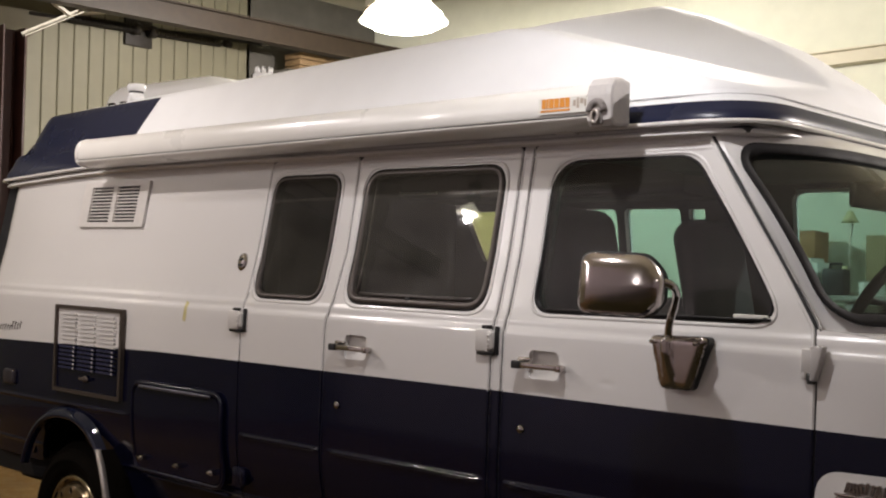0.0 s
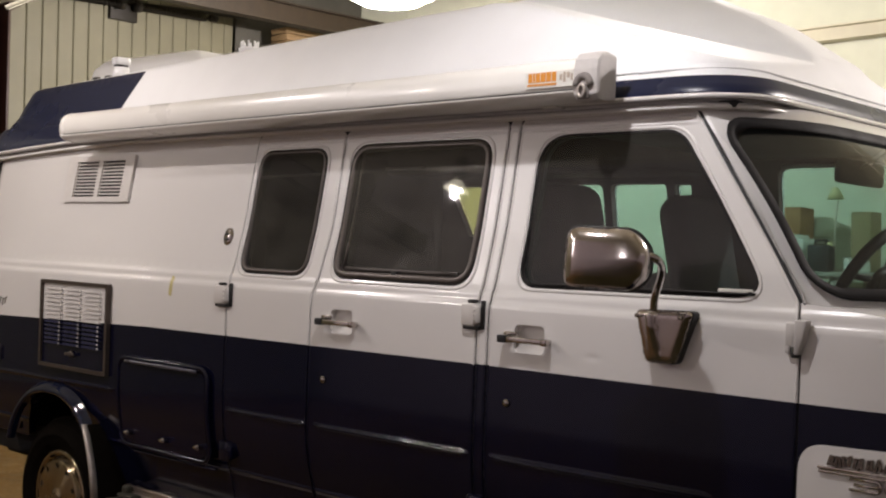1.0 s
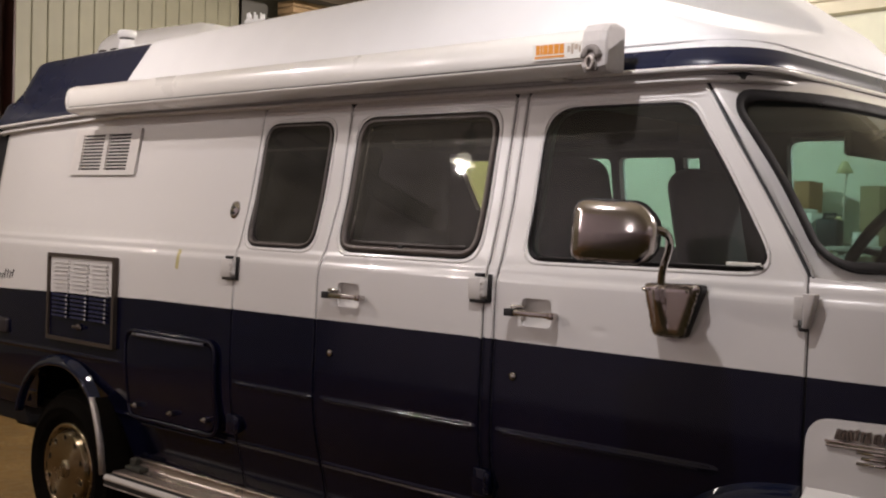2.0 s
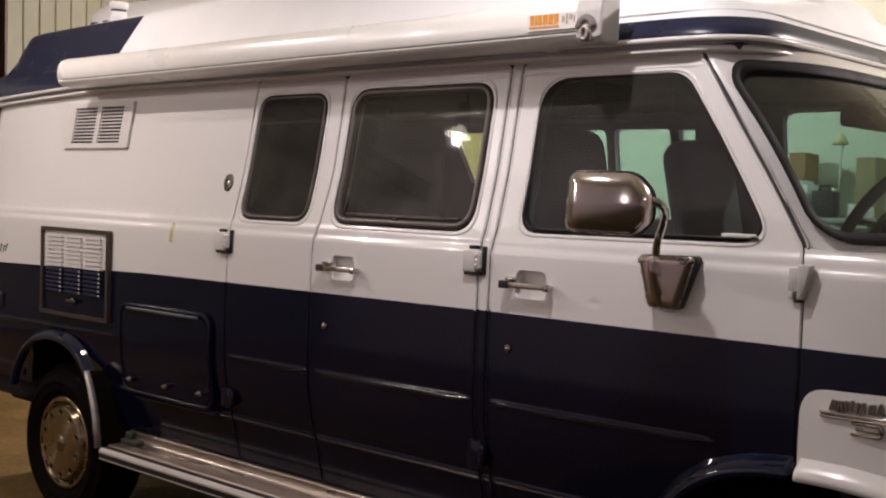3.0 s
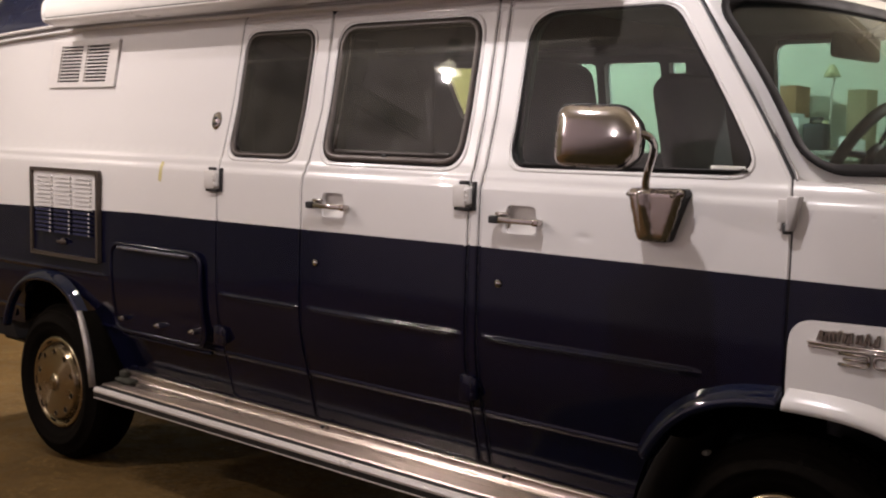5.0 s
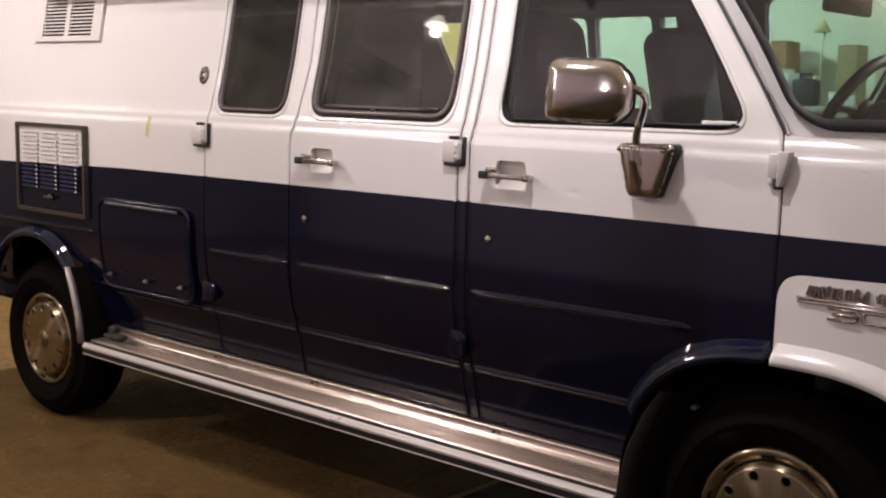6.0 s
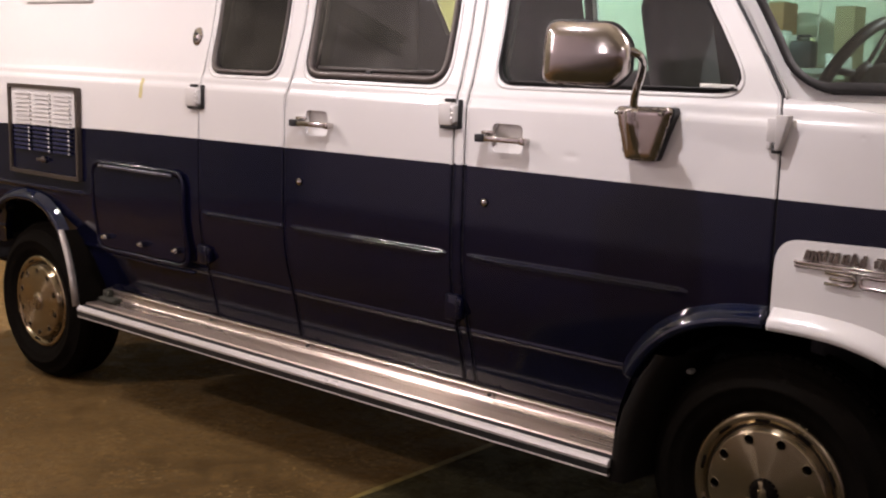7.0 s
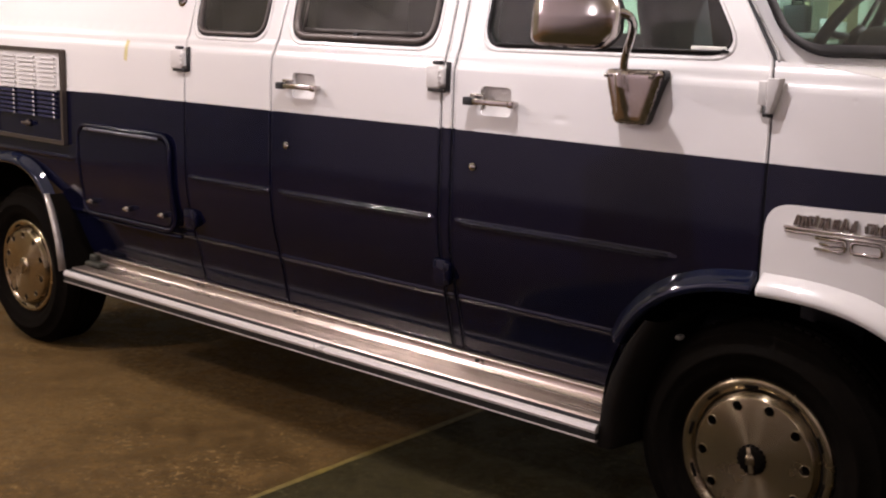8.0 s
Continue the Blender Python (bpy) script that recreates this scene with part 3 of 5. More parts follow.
def side(x, z):
    return (x, side_y(x, z), z)


SIDE_LEVELS = sorted(set([0.33, 0.37, 0.41, 0.45, 0.48, 0.585, 0.66, 0.72, 0.78, 0.83, 0.95, 1.10, 1.25, 1.345, 1.382, 1.42, 1.45, 1.55, 1.60, 1.65, 1.75, 1.80, 1.85, 1.93, 1.955, 1.97, 2.0] + [0.53, 0.56, 0.69, 0.75, 1.0, 1.05, 1.15, 1.2, 1.3, 1.5, 1.7, 1.87, 1.9]))
SIDE_X = span(-4.74, -4.5, 0.02) + span(-4.45, 0.85, 0.075)
EDGE_LINES = [[(x, z) for x in span(-4.9, 0.9, 0.075)] for z in span(0.604, 0.636, 0.004) + span(1.345, 1.415, 0.005) + span(1.914, 1.954, 0.004)]


def stripe_z(x):
    return 1.165 + (0.006 * (x + 1.1) if x < -1.1 else 0) + (0.018 * (x + 3.0) if x < -3.0 else 0)


EDGE_LINES += [[(x, char_z(x) + d) for x in span(-4.9, 0.9, 0.04)] for d in (-0.016, -0.012, -0.008, -0.004, 0.0, 0.004, 0.008, 0.012, 0.016)]
for dx, dz, wide, high, deep in DINGS:
    EDGE_LINES += [[(x, dz + k * high * 0.4) for x in span(dx - 2.4 * wide, dx + 2.4 * wide, wide * 0.4)] for k in range(-6, 7)]
STRIPE = [(x, stripe_z(x)) for x in span(-4.9, 0.9, 0.1)]


def two_tone(x, z):
    return 1 if z < stripe_z(x) else 0


def arch(cx, cz, a, b, n, lo, steps=36):
    """The upper edge of a wheel opening, from its rear foot to its front foot."""
    out = []
    for k in range(steps + 1):
        t = math.pi * (1 - k / steps)
        c, s = math.cos(t), math.sin(t)
        x = cx + a * math.copysign(abs(c) ** (2 / n), c)
        z = cz + b * abs(s) ** (2 / n)
        if z > lo + 1e-4 or k in (0, steps):
            out.append((x, max(z, lo)))
    return out


FRONT_ARCH = arch(0.03, 0.37, 0.475, 0.455, 2.6, 0.30)
REAR_ARCH = arch(-3.72, 0.30, 0.385, 0.49, 2.4, 0.30)
SILL = 0.425


def body_panel(name, outline, holes, label, mats=(WHITE, BLUE), lines=None, paint=two_tone):
    bm = skin(outline, holes, side, SIDE_X, SIDE_LEVELS, ([STRIPE] if lines is None else lines) + EDGE_LINES, paint, 0.035)
    panel = part(name, bm, list(mats), van, label)
    if "door" in name:
        loop = dense(outline, 0.01)
        rim = []
        for k, (x, z) in enumerate(loop):
            a, b = Vector(loop[k - 1]), Vector(loop[(k + 1) % len(loop)])
            t = (b - a).normalized()
            rim.append((x - 0.005 * t.y, z + 0.005 * t.x))
        bm = sweep([(x, side_y(x, z) + 0.0022, z) for x, z in rim], ring(0.0042, 8), True, (0, 1, 0))
        for f in bm.faces:
            c = f.calc_center_median()
            f.material_index = paint(c.x, c.z)
        part("door_edge", bm, list(mats), panel, "rolled door edge")
        # nearly flush black strip draws the shade of the deep door gap
        path = [(x, float(np.interp(z, PZ, PY)) + 0.0065, z) for x, z in dense(outline, 0.04)]
        part("door_gap_shade", sweep(path, [(-0.008, -0.0025), (0.008, -0.0025), (0.008, 0.0025), (-0.008, 0.0025)], True, (0, 1, 0)), RUBBER, panel, "black strip for the shade in the door gap")
    return panel


def gasket_path(loop, lift):
    return [(x, side_y(x, z) - lift, z) for x, z in dense(loop, 0.03)]


def window(parent, loop, glass, width=0.008, sunk=0.003, gasket=GASKET):
    """A pane with its rubber gasket in an opening."""
    part("window_gasket", sweep(gasket_path(loop, -0.002), ring(0.006 if gasket is GASKET else 0.0038, 8, 0.005), True, (0, 1, 0)), GASKET, parent, "black rubber window gasket")
    if gasket is FRAME_GREY:
        section = [(0.004, 0.0), (0.007, -0.005), (width - 0.006, -0.005), (width - 0.003, -0.001), (width, 0.004), (width, 0.018), (0.004, 0.018)]
        part("window_frame", sweep(gasket_path(loop, 0.0), section, True, (0, 1, 0)), FRAME_GREY, parent, "dull metal window frame")
    part("window_channel", sweep(gasket_path(loop, 0.0), [(-0.002, 0.004), (0.002, 0.004), (0.002, 0.046), (-0.002, 0.046)], True, (0, 1, 0)), RUBBER, parent, "black glass-run channel")
    mx, mz = sum(p[0] for p in loop) / len(loop), sum(p[1] for p in loop) / len(loop)
    wide = [(x + math.copysign(0.012, x - mx) * min(1, abs(x - mx) / 0.05), z + math.copysign(0.012, z - mz) * min(1, abs(z - mz) / 0.05)) for x, z in loop]
    part("window_rim", sweep(gasket_path(wide, -0.001), ring(0.006, 8, 0.005), True, (0, 1, 0)), WHITE, parent, "white pressed window rim")
    pane = skin(loop, [], lambda x, z: (x, 0.043 + 0.170 * (z - 1.41) + sunk, z), [], [], (), None, 0.004)
    ob = part("window_pane", pane, glass, parent)
    ob.visible_shadow = False
    return ob


# window openings
W1 = rect(-2.402, -2.000, 1.412, 1.898, 0.075)
W2 = rect(-1.862, -1.186, 1.412, 1.905, 0.085)
W3 = rounded([(-0.985, 1.423), (-0.128, 1.430), (-0.475, 1.902), (-0.985, 1.902)], [0.07, 0.06, 0.11, 0.11], 8)
CUP1 = rect(-1.821, -1.706, 1.213, 1.300, 0.022)
CUP2 = rect(-0.970, -0.852, 1.216, 1.304, 0.022)
GAP = 0.007
TOP = 1.962


def door_handle(parent, x0, x1, z, cup):
    part("handle_cup", skin(dense(cup, 0.02), [], lambda x, zz: (x, side_y(x, zz) + 0.020 - 0.016 * max(0.0, (z - 0.008 - zz) / 0.03), zz), span(x0, x1, 0.02), span(z - 0.05, z + 0.07, 0.008), (), None, 0), HINGE_WHITE, parent, "pressed white handle recess")
    bar = join(box_bm(x0 + 0.030, x1 - 0.012, -0.036, -0.022, z - 0.010, z + 0.008, 0.004, 3), box_bm(x0 + 0.010, x0 + 0.030, -0.018, 0.004, z - 0.008, z + 0.014, 0.004, 2),
               box_bm(x1 - 0.026, x1 - 0.006, -0.026, 0.004, z - 0.010, z + 0.006, 0.004, 2))
    part("door_handle", bar, CHROME, parent, "chrome pull handle")
    part("handle_plate", box_bm(x0 + 0.004, x0 + 0.056, -0.012, 0.003, z + 0.010, z + 0.022, 0.005, 3), CHROME, parent, "rounded chrome pivot plate")
    part("handle_button", box_bm(x0, x0 + 0.034, -0.039, -0.014, z - 0.013, z + 0.011, 0.003), PLASTIC_BLACK, parent, "black push button")
    part("handle_end", box_bm(x1 - 0.022, x1, -0.037, -0.016, z - 0.013, z + 0.009, 0.004), SHELL, parent, "dull metal bar end")


def key_lock(parent, x, z):
    y = side_y(x, z)
    part("door_lock", lathe([(0.0, y - 0.010), (0.006, y - 0.010), (0.008, y - 0.008), (0.012, y - 0.007), (0.0135, y - 0.003), (0.0135, y + 0.004), (0.0, y + 0.004)], 24, "y", (x, 0, z)), CHROME, parent, "round chrome key lock")


def build_doors():
    # front door: the leading edge follows the windscreen pillar
    out = rounded([(-1.078 + GAP / 2, SILL + 0.01), (-0.50, SILL + 0.01), (-0.455, 0.55), (-0.405, 0.68), (-0.285, 0.80), (-0.10, 0.845), (-0.027, 0.85), (-0.027, 1.33), (-0.047, 1.425), (-0.129, 1.54), (-0.23, 1.678), (-0.336, 1.823),
                   (-0.433, TOP), (-1.078 + GAP / 2, TOP)], [0.02, 0.01, 0, 0.05, 0.05, 0.03, 0, 0.03, 0.05, 0, 0, 0, 0.02, 0.02], 4)
    door = body_panel("front_door", out, [W3, CUP2], "white and navy front passenger door")
    window(door, W3, GLASS_CAB, 0.006)
    door_handle(door, -1.009, -0.818, 1.259, CUP2)
    key_lock(door, -0.990, 1.055)
    # glass run channel and belt strip inside the front window
    part("belt_strip", sweep([(x, side_y(x, 1.432) - 0.004, 1.432 + 0.006 * (x + 0.95) / 0.8) for x in span(-0.93, -0.17, 0.08)], [(-0.004, -0.003), (0.004, -0.003), (0.004, 0.003), (-0.004, 0.003)], up=(0, 0, 1)), RUBBER, door)
    part("wedge_strip", box_bm(-0.285, -0.178, 0.034, 0.046, 1.437, 1.450, 0.003), LABEL_WHITE, door, "short bright sill strip")
    # side doors, forward and rear leaf
    fwd = body_panel("side_door", rounded([(-1.934 + GAP / 2, SILL + 0.01), (-1.125 - GAP / 2, SILL + 0.01), (-1.125 - GAP / 2, TOP), (-1.934 + 0.02, TOP), (-1.905, 1.6), (-1.918, 1.40), (-1.934 + GAP / 2, 1.3)], [0.015, 0.015, 0.03, 0.03, 0, 0, 0], 4), [W2, CUP1], "white and navy hinged side door, forward leaf")
    window(fwd, W2, GLASS_DARK, 0.027, gasket=FRAME_GREY)
    part("slider_stile", sweep([(-1.812, side_y(-1.812, z) + 0.010, z) for z in span(1.44, 1.88, 0.08)], [(-0.004, -0.004), (0.004, -0.004), (0.004, 0.004), (-0.004, 0.004)], up=(0, 1, 0)), FRAME_GREY, fwd, "dull metal sliding-pane stile")
    part("window_track", sweep([(x, side_y(x, 1.447) + 0.006, 1.447) for x in span(-1.80, -1.25, 0.1)], [(-0.004, -0.009), (0.004, -0.009), (0.004, 0.009), (-0.004, 0.009)]), surface("track_metal", (0.06, 0.052, 0.048), 0.45, metal=0.5), fwd, "dull metal sliding-window track")
    part("window_latch", box_bm(-1.548, -1.522, 0.024, 0.046, 1.420, 1.446, 0.003), PLASTIC_BLACK, fwd)
    door_handle(fwd, -1.866, -1.670, 1.255, CUP1)
    key_lock(fwd, -1.847, 1.042)
    aft = body_panel("side_door", rounded([(-2.437 + GAP / 2, SILL + 0.01), (-1.934 - GAP / 2, SILL + 0.01), (-1.934 - GAP / 2, 1.3), (-1.918 - GAP, 1.40), (-1.905 - GAP, 1.6), (-1.914 - GAP, TOP), (-2.437 + GAP / 2, TOP)], [0.015, 0.015, 0, 0, 0, 0.03, 0.03], 4), [W1], "white and navy hinged side door, narrow rear leaf")
    window(aft, W1, GLASS_SMOKE, 0.019, gasket=FRAME_GREY)
    # strip of body between the doors and the header above them
    body_panel("door_pillar", [(-1.125 + GAP / 2, SILL + 0.01), (-1.078 - GAP / 2, SILL + 0.01), (-1.078 - GAP / 2, TOP), (-1.125 + GAP / 2, TOP)], [], "white and navy pillar between the doors")
    body_panel("roof_header", [(-4.70, TOP + GAP), (-0.40, TOP + GAP), (-0.40, 2.01), (-4.70, 2.01)], [], "white body header under the gutter")


UV = [-3.855, -3.297, 1.695, 1.91]
HATCH = rect(-3.165, -2.522, 0.632, 1.012, 0.06)


def build_quarter():
    foot = [(-4.745, 0.535), (-4.18, 0.535)]
    back = [p for p in REAR_ARCH if p[1] > 0.535]
    lo = [p for p in back]
    out = foot[:1] + [(lo[0][0] - 0.02, 0.535)] + lo + [(lo[-1][0] + 0.035, 0.46), (-3.26, SILL), (-2.437 - GAP / 2, SILL), (-2.437 - GAP / 2, TOP), (-4.745, TOP)]
    body_panel("quarter_panel", out, [], "white and navy rear side panel")
    # round badge, yellow tape and script
    y = side_y(-2.517, 1.55)
    badge = part("badge", lathe([(0.0, -0.012), (0.012, -0.012), (0.020, -0.009), (0.030, -0.007), (0.033, 0.0), (0.033, 0.006), (0.0, 0.006)], 28, "y", (0, 0, 0)), CHROME, van, "round chrome and dark badge")
    badge.matrix_local = pose(-2.517, y, 1.55, -11, 0, 0) @ Matrix.Diagonal((0.85, 1, 1.15, 1))
    part("badge_bar", box_bm(-0.014, 0.014, -0.0155, -0.011, -0.016, -0.008, 0.002), PLASTIC_BLACK, badge)
    part("badge_bar", box_bm(-0.012, 0.012, -0.0155, -0.011, 0.004, 0.012, 0.002), PLASTIC_BLACK, badge)
    bm = skin([(-2.832, 1.300), (-2.812, 1.294), (-2.804, 1.376), (-2.824, 1.380)], [], lambda x, z: (x, side_y(x, z) - 0.003, z), span(-2.830, -2.806, 0.006), span(1.296, 1.378, 0.005), (), None, 0)
    part("tape", bm, YELLOW_TAPE, van, "small strip of yellow tape")
    rnd = random.Random(3)
    for i in range(9):
        x = -4.45 + 0.027 * i
        h = rnd.uniform(0.022, 0.045)
        tilt = 0.012
        z0 = 1.158 + 0.002 * i + rnd.uniform(0, 0.01)
        bm = sweep([(x, side_y(x, z0) - 0.001, z0), (x + tilt, side_y(x, z0) - 0.001, z0 + h), (x + tilt + 0.009, side_y(x, z0) - 0.001, z0 + h * 0.8)], [(-0.003, -0.0012), (0.003, -0.0012), (0.003, 0.0012), (-0.003, 0.0012)], up=(0, 1, 0))
        part("script_stroke", bm, surface("dark_print", (0.12, 0.11, 0.10), 0.5) if i == 0 else bpy.data.materials["dark_print"], van)
    mk = part("side_marker", box_bm(-4.36, -4.25, side_y(-4.3, 0.95) - 0.018, side_y(-4.3, 0.95) + 0.01, 0.90, 0.975, 0.012, 3), surface("marker_smoke", (0.03, 0.025, 0.03), 0.3), van, "smoked side marker lamp")
    mk.location = (0, 0.0, -0.0)


def build_upper_vent():
    x0, x1, z0, z1 = UV
    holes = []
    rows = 11
    for c in range(2):
        a = x0 + 0.075 + c * 0.222
        for r in range(rows):
            z = z0 + 0.024 + r * 0.0158
            holes.append([(a, z), (a + 0.188, z), (a + 0.188, z + 0.0088), (a, z + 0.0088)])
    bm = skin(rect(x0, x1, z0, z1, 0.008), holes, lambda x, z: (x, side_y(x, z) - 0.014, z), [], [], (), None, 0.014)
    vent = part("upper_vent", bm, HINGE_WHITE, van, "white louvred vent plate", False)
    part("vent_void", skin(rect(x0 + 0.03, x1 - 0.03, z0 + 0.015, z1 - 0.012, 0.004), [], lambda x, z: (x, side_y(x, z) - 0.002, z), [], [], (), None, 0), DARK, vent)
    for c in range(2):
        a = x0 + 0.075 + c * 0.222
        for r in range(rows):
            z = z0 + 0.024 + r * 0.0158
            y = side_y(a, z)
            bm = sweep([(a, y - 0.013, z + 0.010), (a + 0.188, y - 0.013, z + 0.010)], [(-0.009, -0.002), (0.002, 0.0), (0.002, 0.002), (-0.009, 0.0)])
            part("louvre", bm, HINGE_WHITE, vent, smooth=False)


def build_lower_vent():
    x0, x1, z0, z1 = -3.852, -3.266, 0.912, 1.322
    w = 0.017
    ring_bm = skin(rect(x0, x1, z0, z1, 0.01), [rect(x0 + w, x1 - w, z0 + w, z1 - w, 0.006)], lambda x, z: (x, -0.022, z), [], [], (), None, 0.024)
    vent = part("lower_vent", ring_bm, BRONZE_FRAME, van, "framed louvred appliance vent door", False)
    door = skin(rect(x0 + w, x1 - w, z0 + w, z1 - w, 0.004), [], lambda x, z: (x, -0.010, z), [], [], [STRIPE], two_tone, 0.01)
    part("vent_door", door, [WHITE, BLUE], vent, "vent door painted white over navy", False)
    for c in range(3):
        a = x0 + 0.052 + c * 0.166
        for r in range(14):
            z = z0 + 0.112 + r * 0.0195
            col = WHITE if z + 0.006 > stripe_z(-3.5) else LIT_NAVY
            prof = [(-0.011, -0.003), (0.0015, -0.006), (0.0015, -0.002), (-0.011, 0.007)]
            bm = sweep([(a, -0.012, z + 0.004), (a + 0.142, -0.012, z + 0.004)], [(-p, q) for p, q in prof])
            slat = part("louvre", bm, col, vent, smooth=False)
            if col is LIT_NAVY:
                # small white dots paint the glints at the navy louvre ends
                part("louvre_glint", lathe([(0.0, -0.006), (0.004, -0.005), (0.0062, 0.0), (0.0, 0.0)], 10, "y", (a + 0.134, -0.021, z + 0.004)), HINGE_WHITE, slat, "white dot for the glint at the louvre end")
    y = -0.016
    part("latch", join(lathe([(0.0, y - 0.01), (0.014, y - 0.01), (0.016, y), (0.0, y)], 18, "y", (-3.56, 0, z0 + 0.075)), box_bm(-3.60, -3.52, y - 0.016, y - 0.008, z0 + 0.068, z0 + 0.082, 0.003)), BRONZE_FRAME, vent)


def build_hatch():
    inner = rect(-3.150, -2.537, 0.647, 0.997, 0.05)
    pan = skin(inner, [], lambda x, z: (x, min(side_y(x, z), 0.02) - 0.016, z), SIDE_X, span(0.6, 1.05, 0.05), (), None, 0.012)
    hatch = part("luggage_hatch", pan, BLUE, van, "navy luggage hatch in the side")
    path = [(x, min(side_y(x, z), 0.022) - 0.012, z) for x, z in dense(HATCH, 0.03)]
    part("hatch_frame", sweep(path, ring(0.011, 8, 0.010), True, (0, 1, 0)), BLUE, hatch, "rounded navy hatch surround")
    path = [(x, -0.027, 1.0) for x in span(-3.10, -2.585, 0.06)]
    part("drip_strip", sweep(path, [(-0.004, -0.006), (0.004, -0.006), (0.004, 0.006), (-0.004, 0.006)]), surface("dull_strip", (0.10, 0.10, 0.13), 0.25, coat=0.5), hatch, "pale worn drip strip")
    for x, z in ((-3.080, 0.690), (-2.815, 0.690), (-2.575, 0.695)):
        k = join(lathe([(0.0, -0.034), (0.008, -0.034), (0.011, -0.028), (0.012, -0.006), (0.0, -0.006)], 18, "y", (x, 0.01, z)), box_bm(x - 0.012, x + 0.012, -0.03, -0.02, z - 0.005, z + 0.005, 0.002))
        part("hatch_lock", k, CHROME, hatch, "small chrome hatch lock")
    part("lower_lip", sweep([(x, 0.022, 0.612) for x in span(-3.12, -2.50, 0.08)], [(-0.014, -0.006), (0.014, -0.006), (0.008, 0.006), (-0.014, 0.006)]), BLUE, hatch)


def hinge(x0, x1, z0, z1, paint, black=True):
    xm = (x0 + x1) / 2
    y = side_y(xm, (z0 + z1) / 2)
    h = part("door_hinge", join(box_bm(x0, x1 - 0.026, y - 0.020, y + 0.004, z0 + 0.006, z1 - 0.006, 0.005, 2), box_bm(x1 - 0.036, x1 - 0.010, y - 0.024, y + 0.002, z0 + 0.014, z1 - 0.012, 0.008, 3)), paint, van, "outside door hinge")
    if black:
        part("hinge_plate", box_bm(x1 - 0.012, x1 + 0.002, y - 0.009, y + 0.004, z0 - 0.002, z1 + 0.004, 0.003), RUBBER, h)
        part("hinge_foot", box_bm(x0 + 0.004, x1 - 0.012, y - 0.016, y + 0.004, z0 - 0.004, z0 + 0.008, 0.003), RUBBER, h)
        part("hinge_head", box_bm(x0 + 0.022, x0 + 0.055, y - 0.016, y + 0.004, z1 - 0.006, z1 + 0.006, 0.004), RUBBER, h)
    for dz in (0.33, 0.52, 0.7):
        z = z0 + (z1 - z0) * dz
        part("hinge_bolt", lathe([(0.0, -0.006), (0.004, -0.006), (0.005, 0.0), (0.0, 0.0)], 8, "y", (x1 - 0.023, y - 0.022, z)), paint, h)
    return h


def build_hinges():
    hinge(-2.495, -2.402, 1.276, 1.362, HINGE_WHITE)
    hinge(-1.178, -1.094, 1.280, 1.366, HINGE_WHITE)
    y = side_y(-0.03, 1.33)
    h = part("door_hinge", join(box_bm(-0.060, -0.034, y - 0.016, y + 0.004, 1.308, 1.372, 0.003, 2), box_bm(-0.060, -0.046, y - 0.016, y + 0.004, 1.292, 1.314, 0.003, 2)), HINGE_WHITE, van, "outside front door hinge")
    part("hinge_barrel", lathe([(0.0, 1.286), (0.006, 1.286), (0.007, 1.29), (0.007, 1.310), (0.0, 1.310)], 12, "z", (-0.039, y - 0.010, 0)), RUBBER, h, "dark hinge pin")
    bm = bmesh.new()
    poly = [(-0.032, 1.290), (-0.018, 1.290), (-0.008, 1.326), (0.004, 1.380), (-0.032, 1.380)]
    front, back = [bm.verts.new((px, y - 0.026, pz)) for px, pz in poly], [bm.verts.new((px, y + 0.004, pz)) for px, pz in poly]
    bm.faces.new(front)
    bm.faces.new(back[::-1])
    for k in range(5):
        bm.faces.new((front[k], back[k], back[(k + 1) % 5], front[(k + 1) % 5]))
    bmesh.ops.recalc_face_normals(bm, faces=bm.faces[:])
    bmesh.ops.bevel(bm, geom=bm.edges[:], offset=0.004, segments=2, affect="EDGES", profile=0.5)
    part("hinge_leaf", bm, GREY_CAP, h, "cream tapered hinge leaf")
    part("hinge_foot", box_bm(-0.040, -0.022, y - 0.022, y + 0.002, 1.282, 1.293, 0.002), RUBBER, h)
    hinge(-2.462, -2.372, 0.655, 0.742, BLUE, False)
    hinge(-1.150, -1.068, 0.648, 0.748, BLUE, False)


def flare(name, loop, paint, parent, x_from, x_to, label, wide=0.060, out=0.042, z_from=0.30):
    """A bulging lip that follows a wheel opening."""
    pts = [p for p in dense(loop, 0.008, False) if x_from <= p[0] <= x_to and p[1] >= (z_from if p[0] < -3.9 else 0.40 if p[0] < -3 else 0.30)]
    bm = bmesh.new()
    rings = []
    sect = [(0.0, 0.05), (0.0, -0.6), (0.06, -0.95), (0.3, -1.0), (0.55, -0.8), (0.8, -0.35), (1.0, 0.02)]
    for i, (x, z) in enumerate(pts):
        a, b = pts[max(i - 1, 0)], pts[min(i + 1, len(pts) - 1)]
        t = Vector((b[0] - a[0], b[1] - a[1])).normalized()
        nrm = Vector((-t.y, t.x))
        base = side_y(x, max(z, 0.85))
        rings.append([bm.verts.new((x + nrm.x * wide * u, base + out * v, z + nrm.y * wide * u)) for u, v in sect])
    for i in range(len(rings) - 1):
        for j in range(len(sect) - 1):
            bm.faces.new((rings[i][j], rings[i + 1][j], rings[i + 1][j + 1], rings[i][j + 1]))
    for r, s in ((rings[0], 1), (rings[-1], -1)):
        bm.faces.new(r[::s])
    bmesh.ops.recalc_face_normals(bm, faces=bm.faces[:])
    return part(name, bm, paint, parent, label)


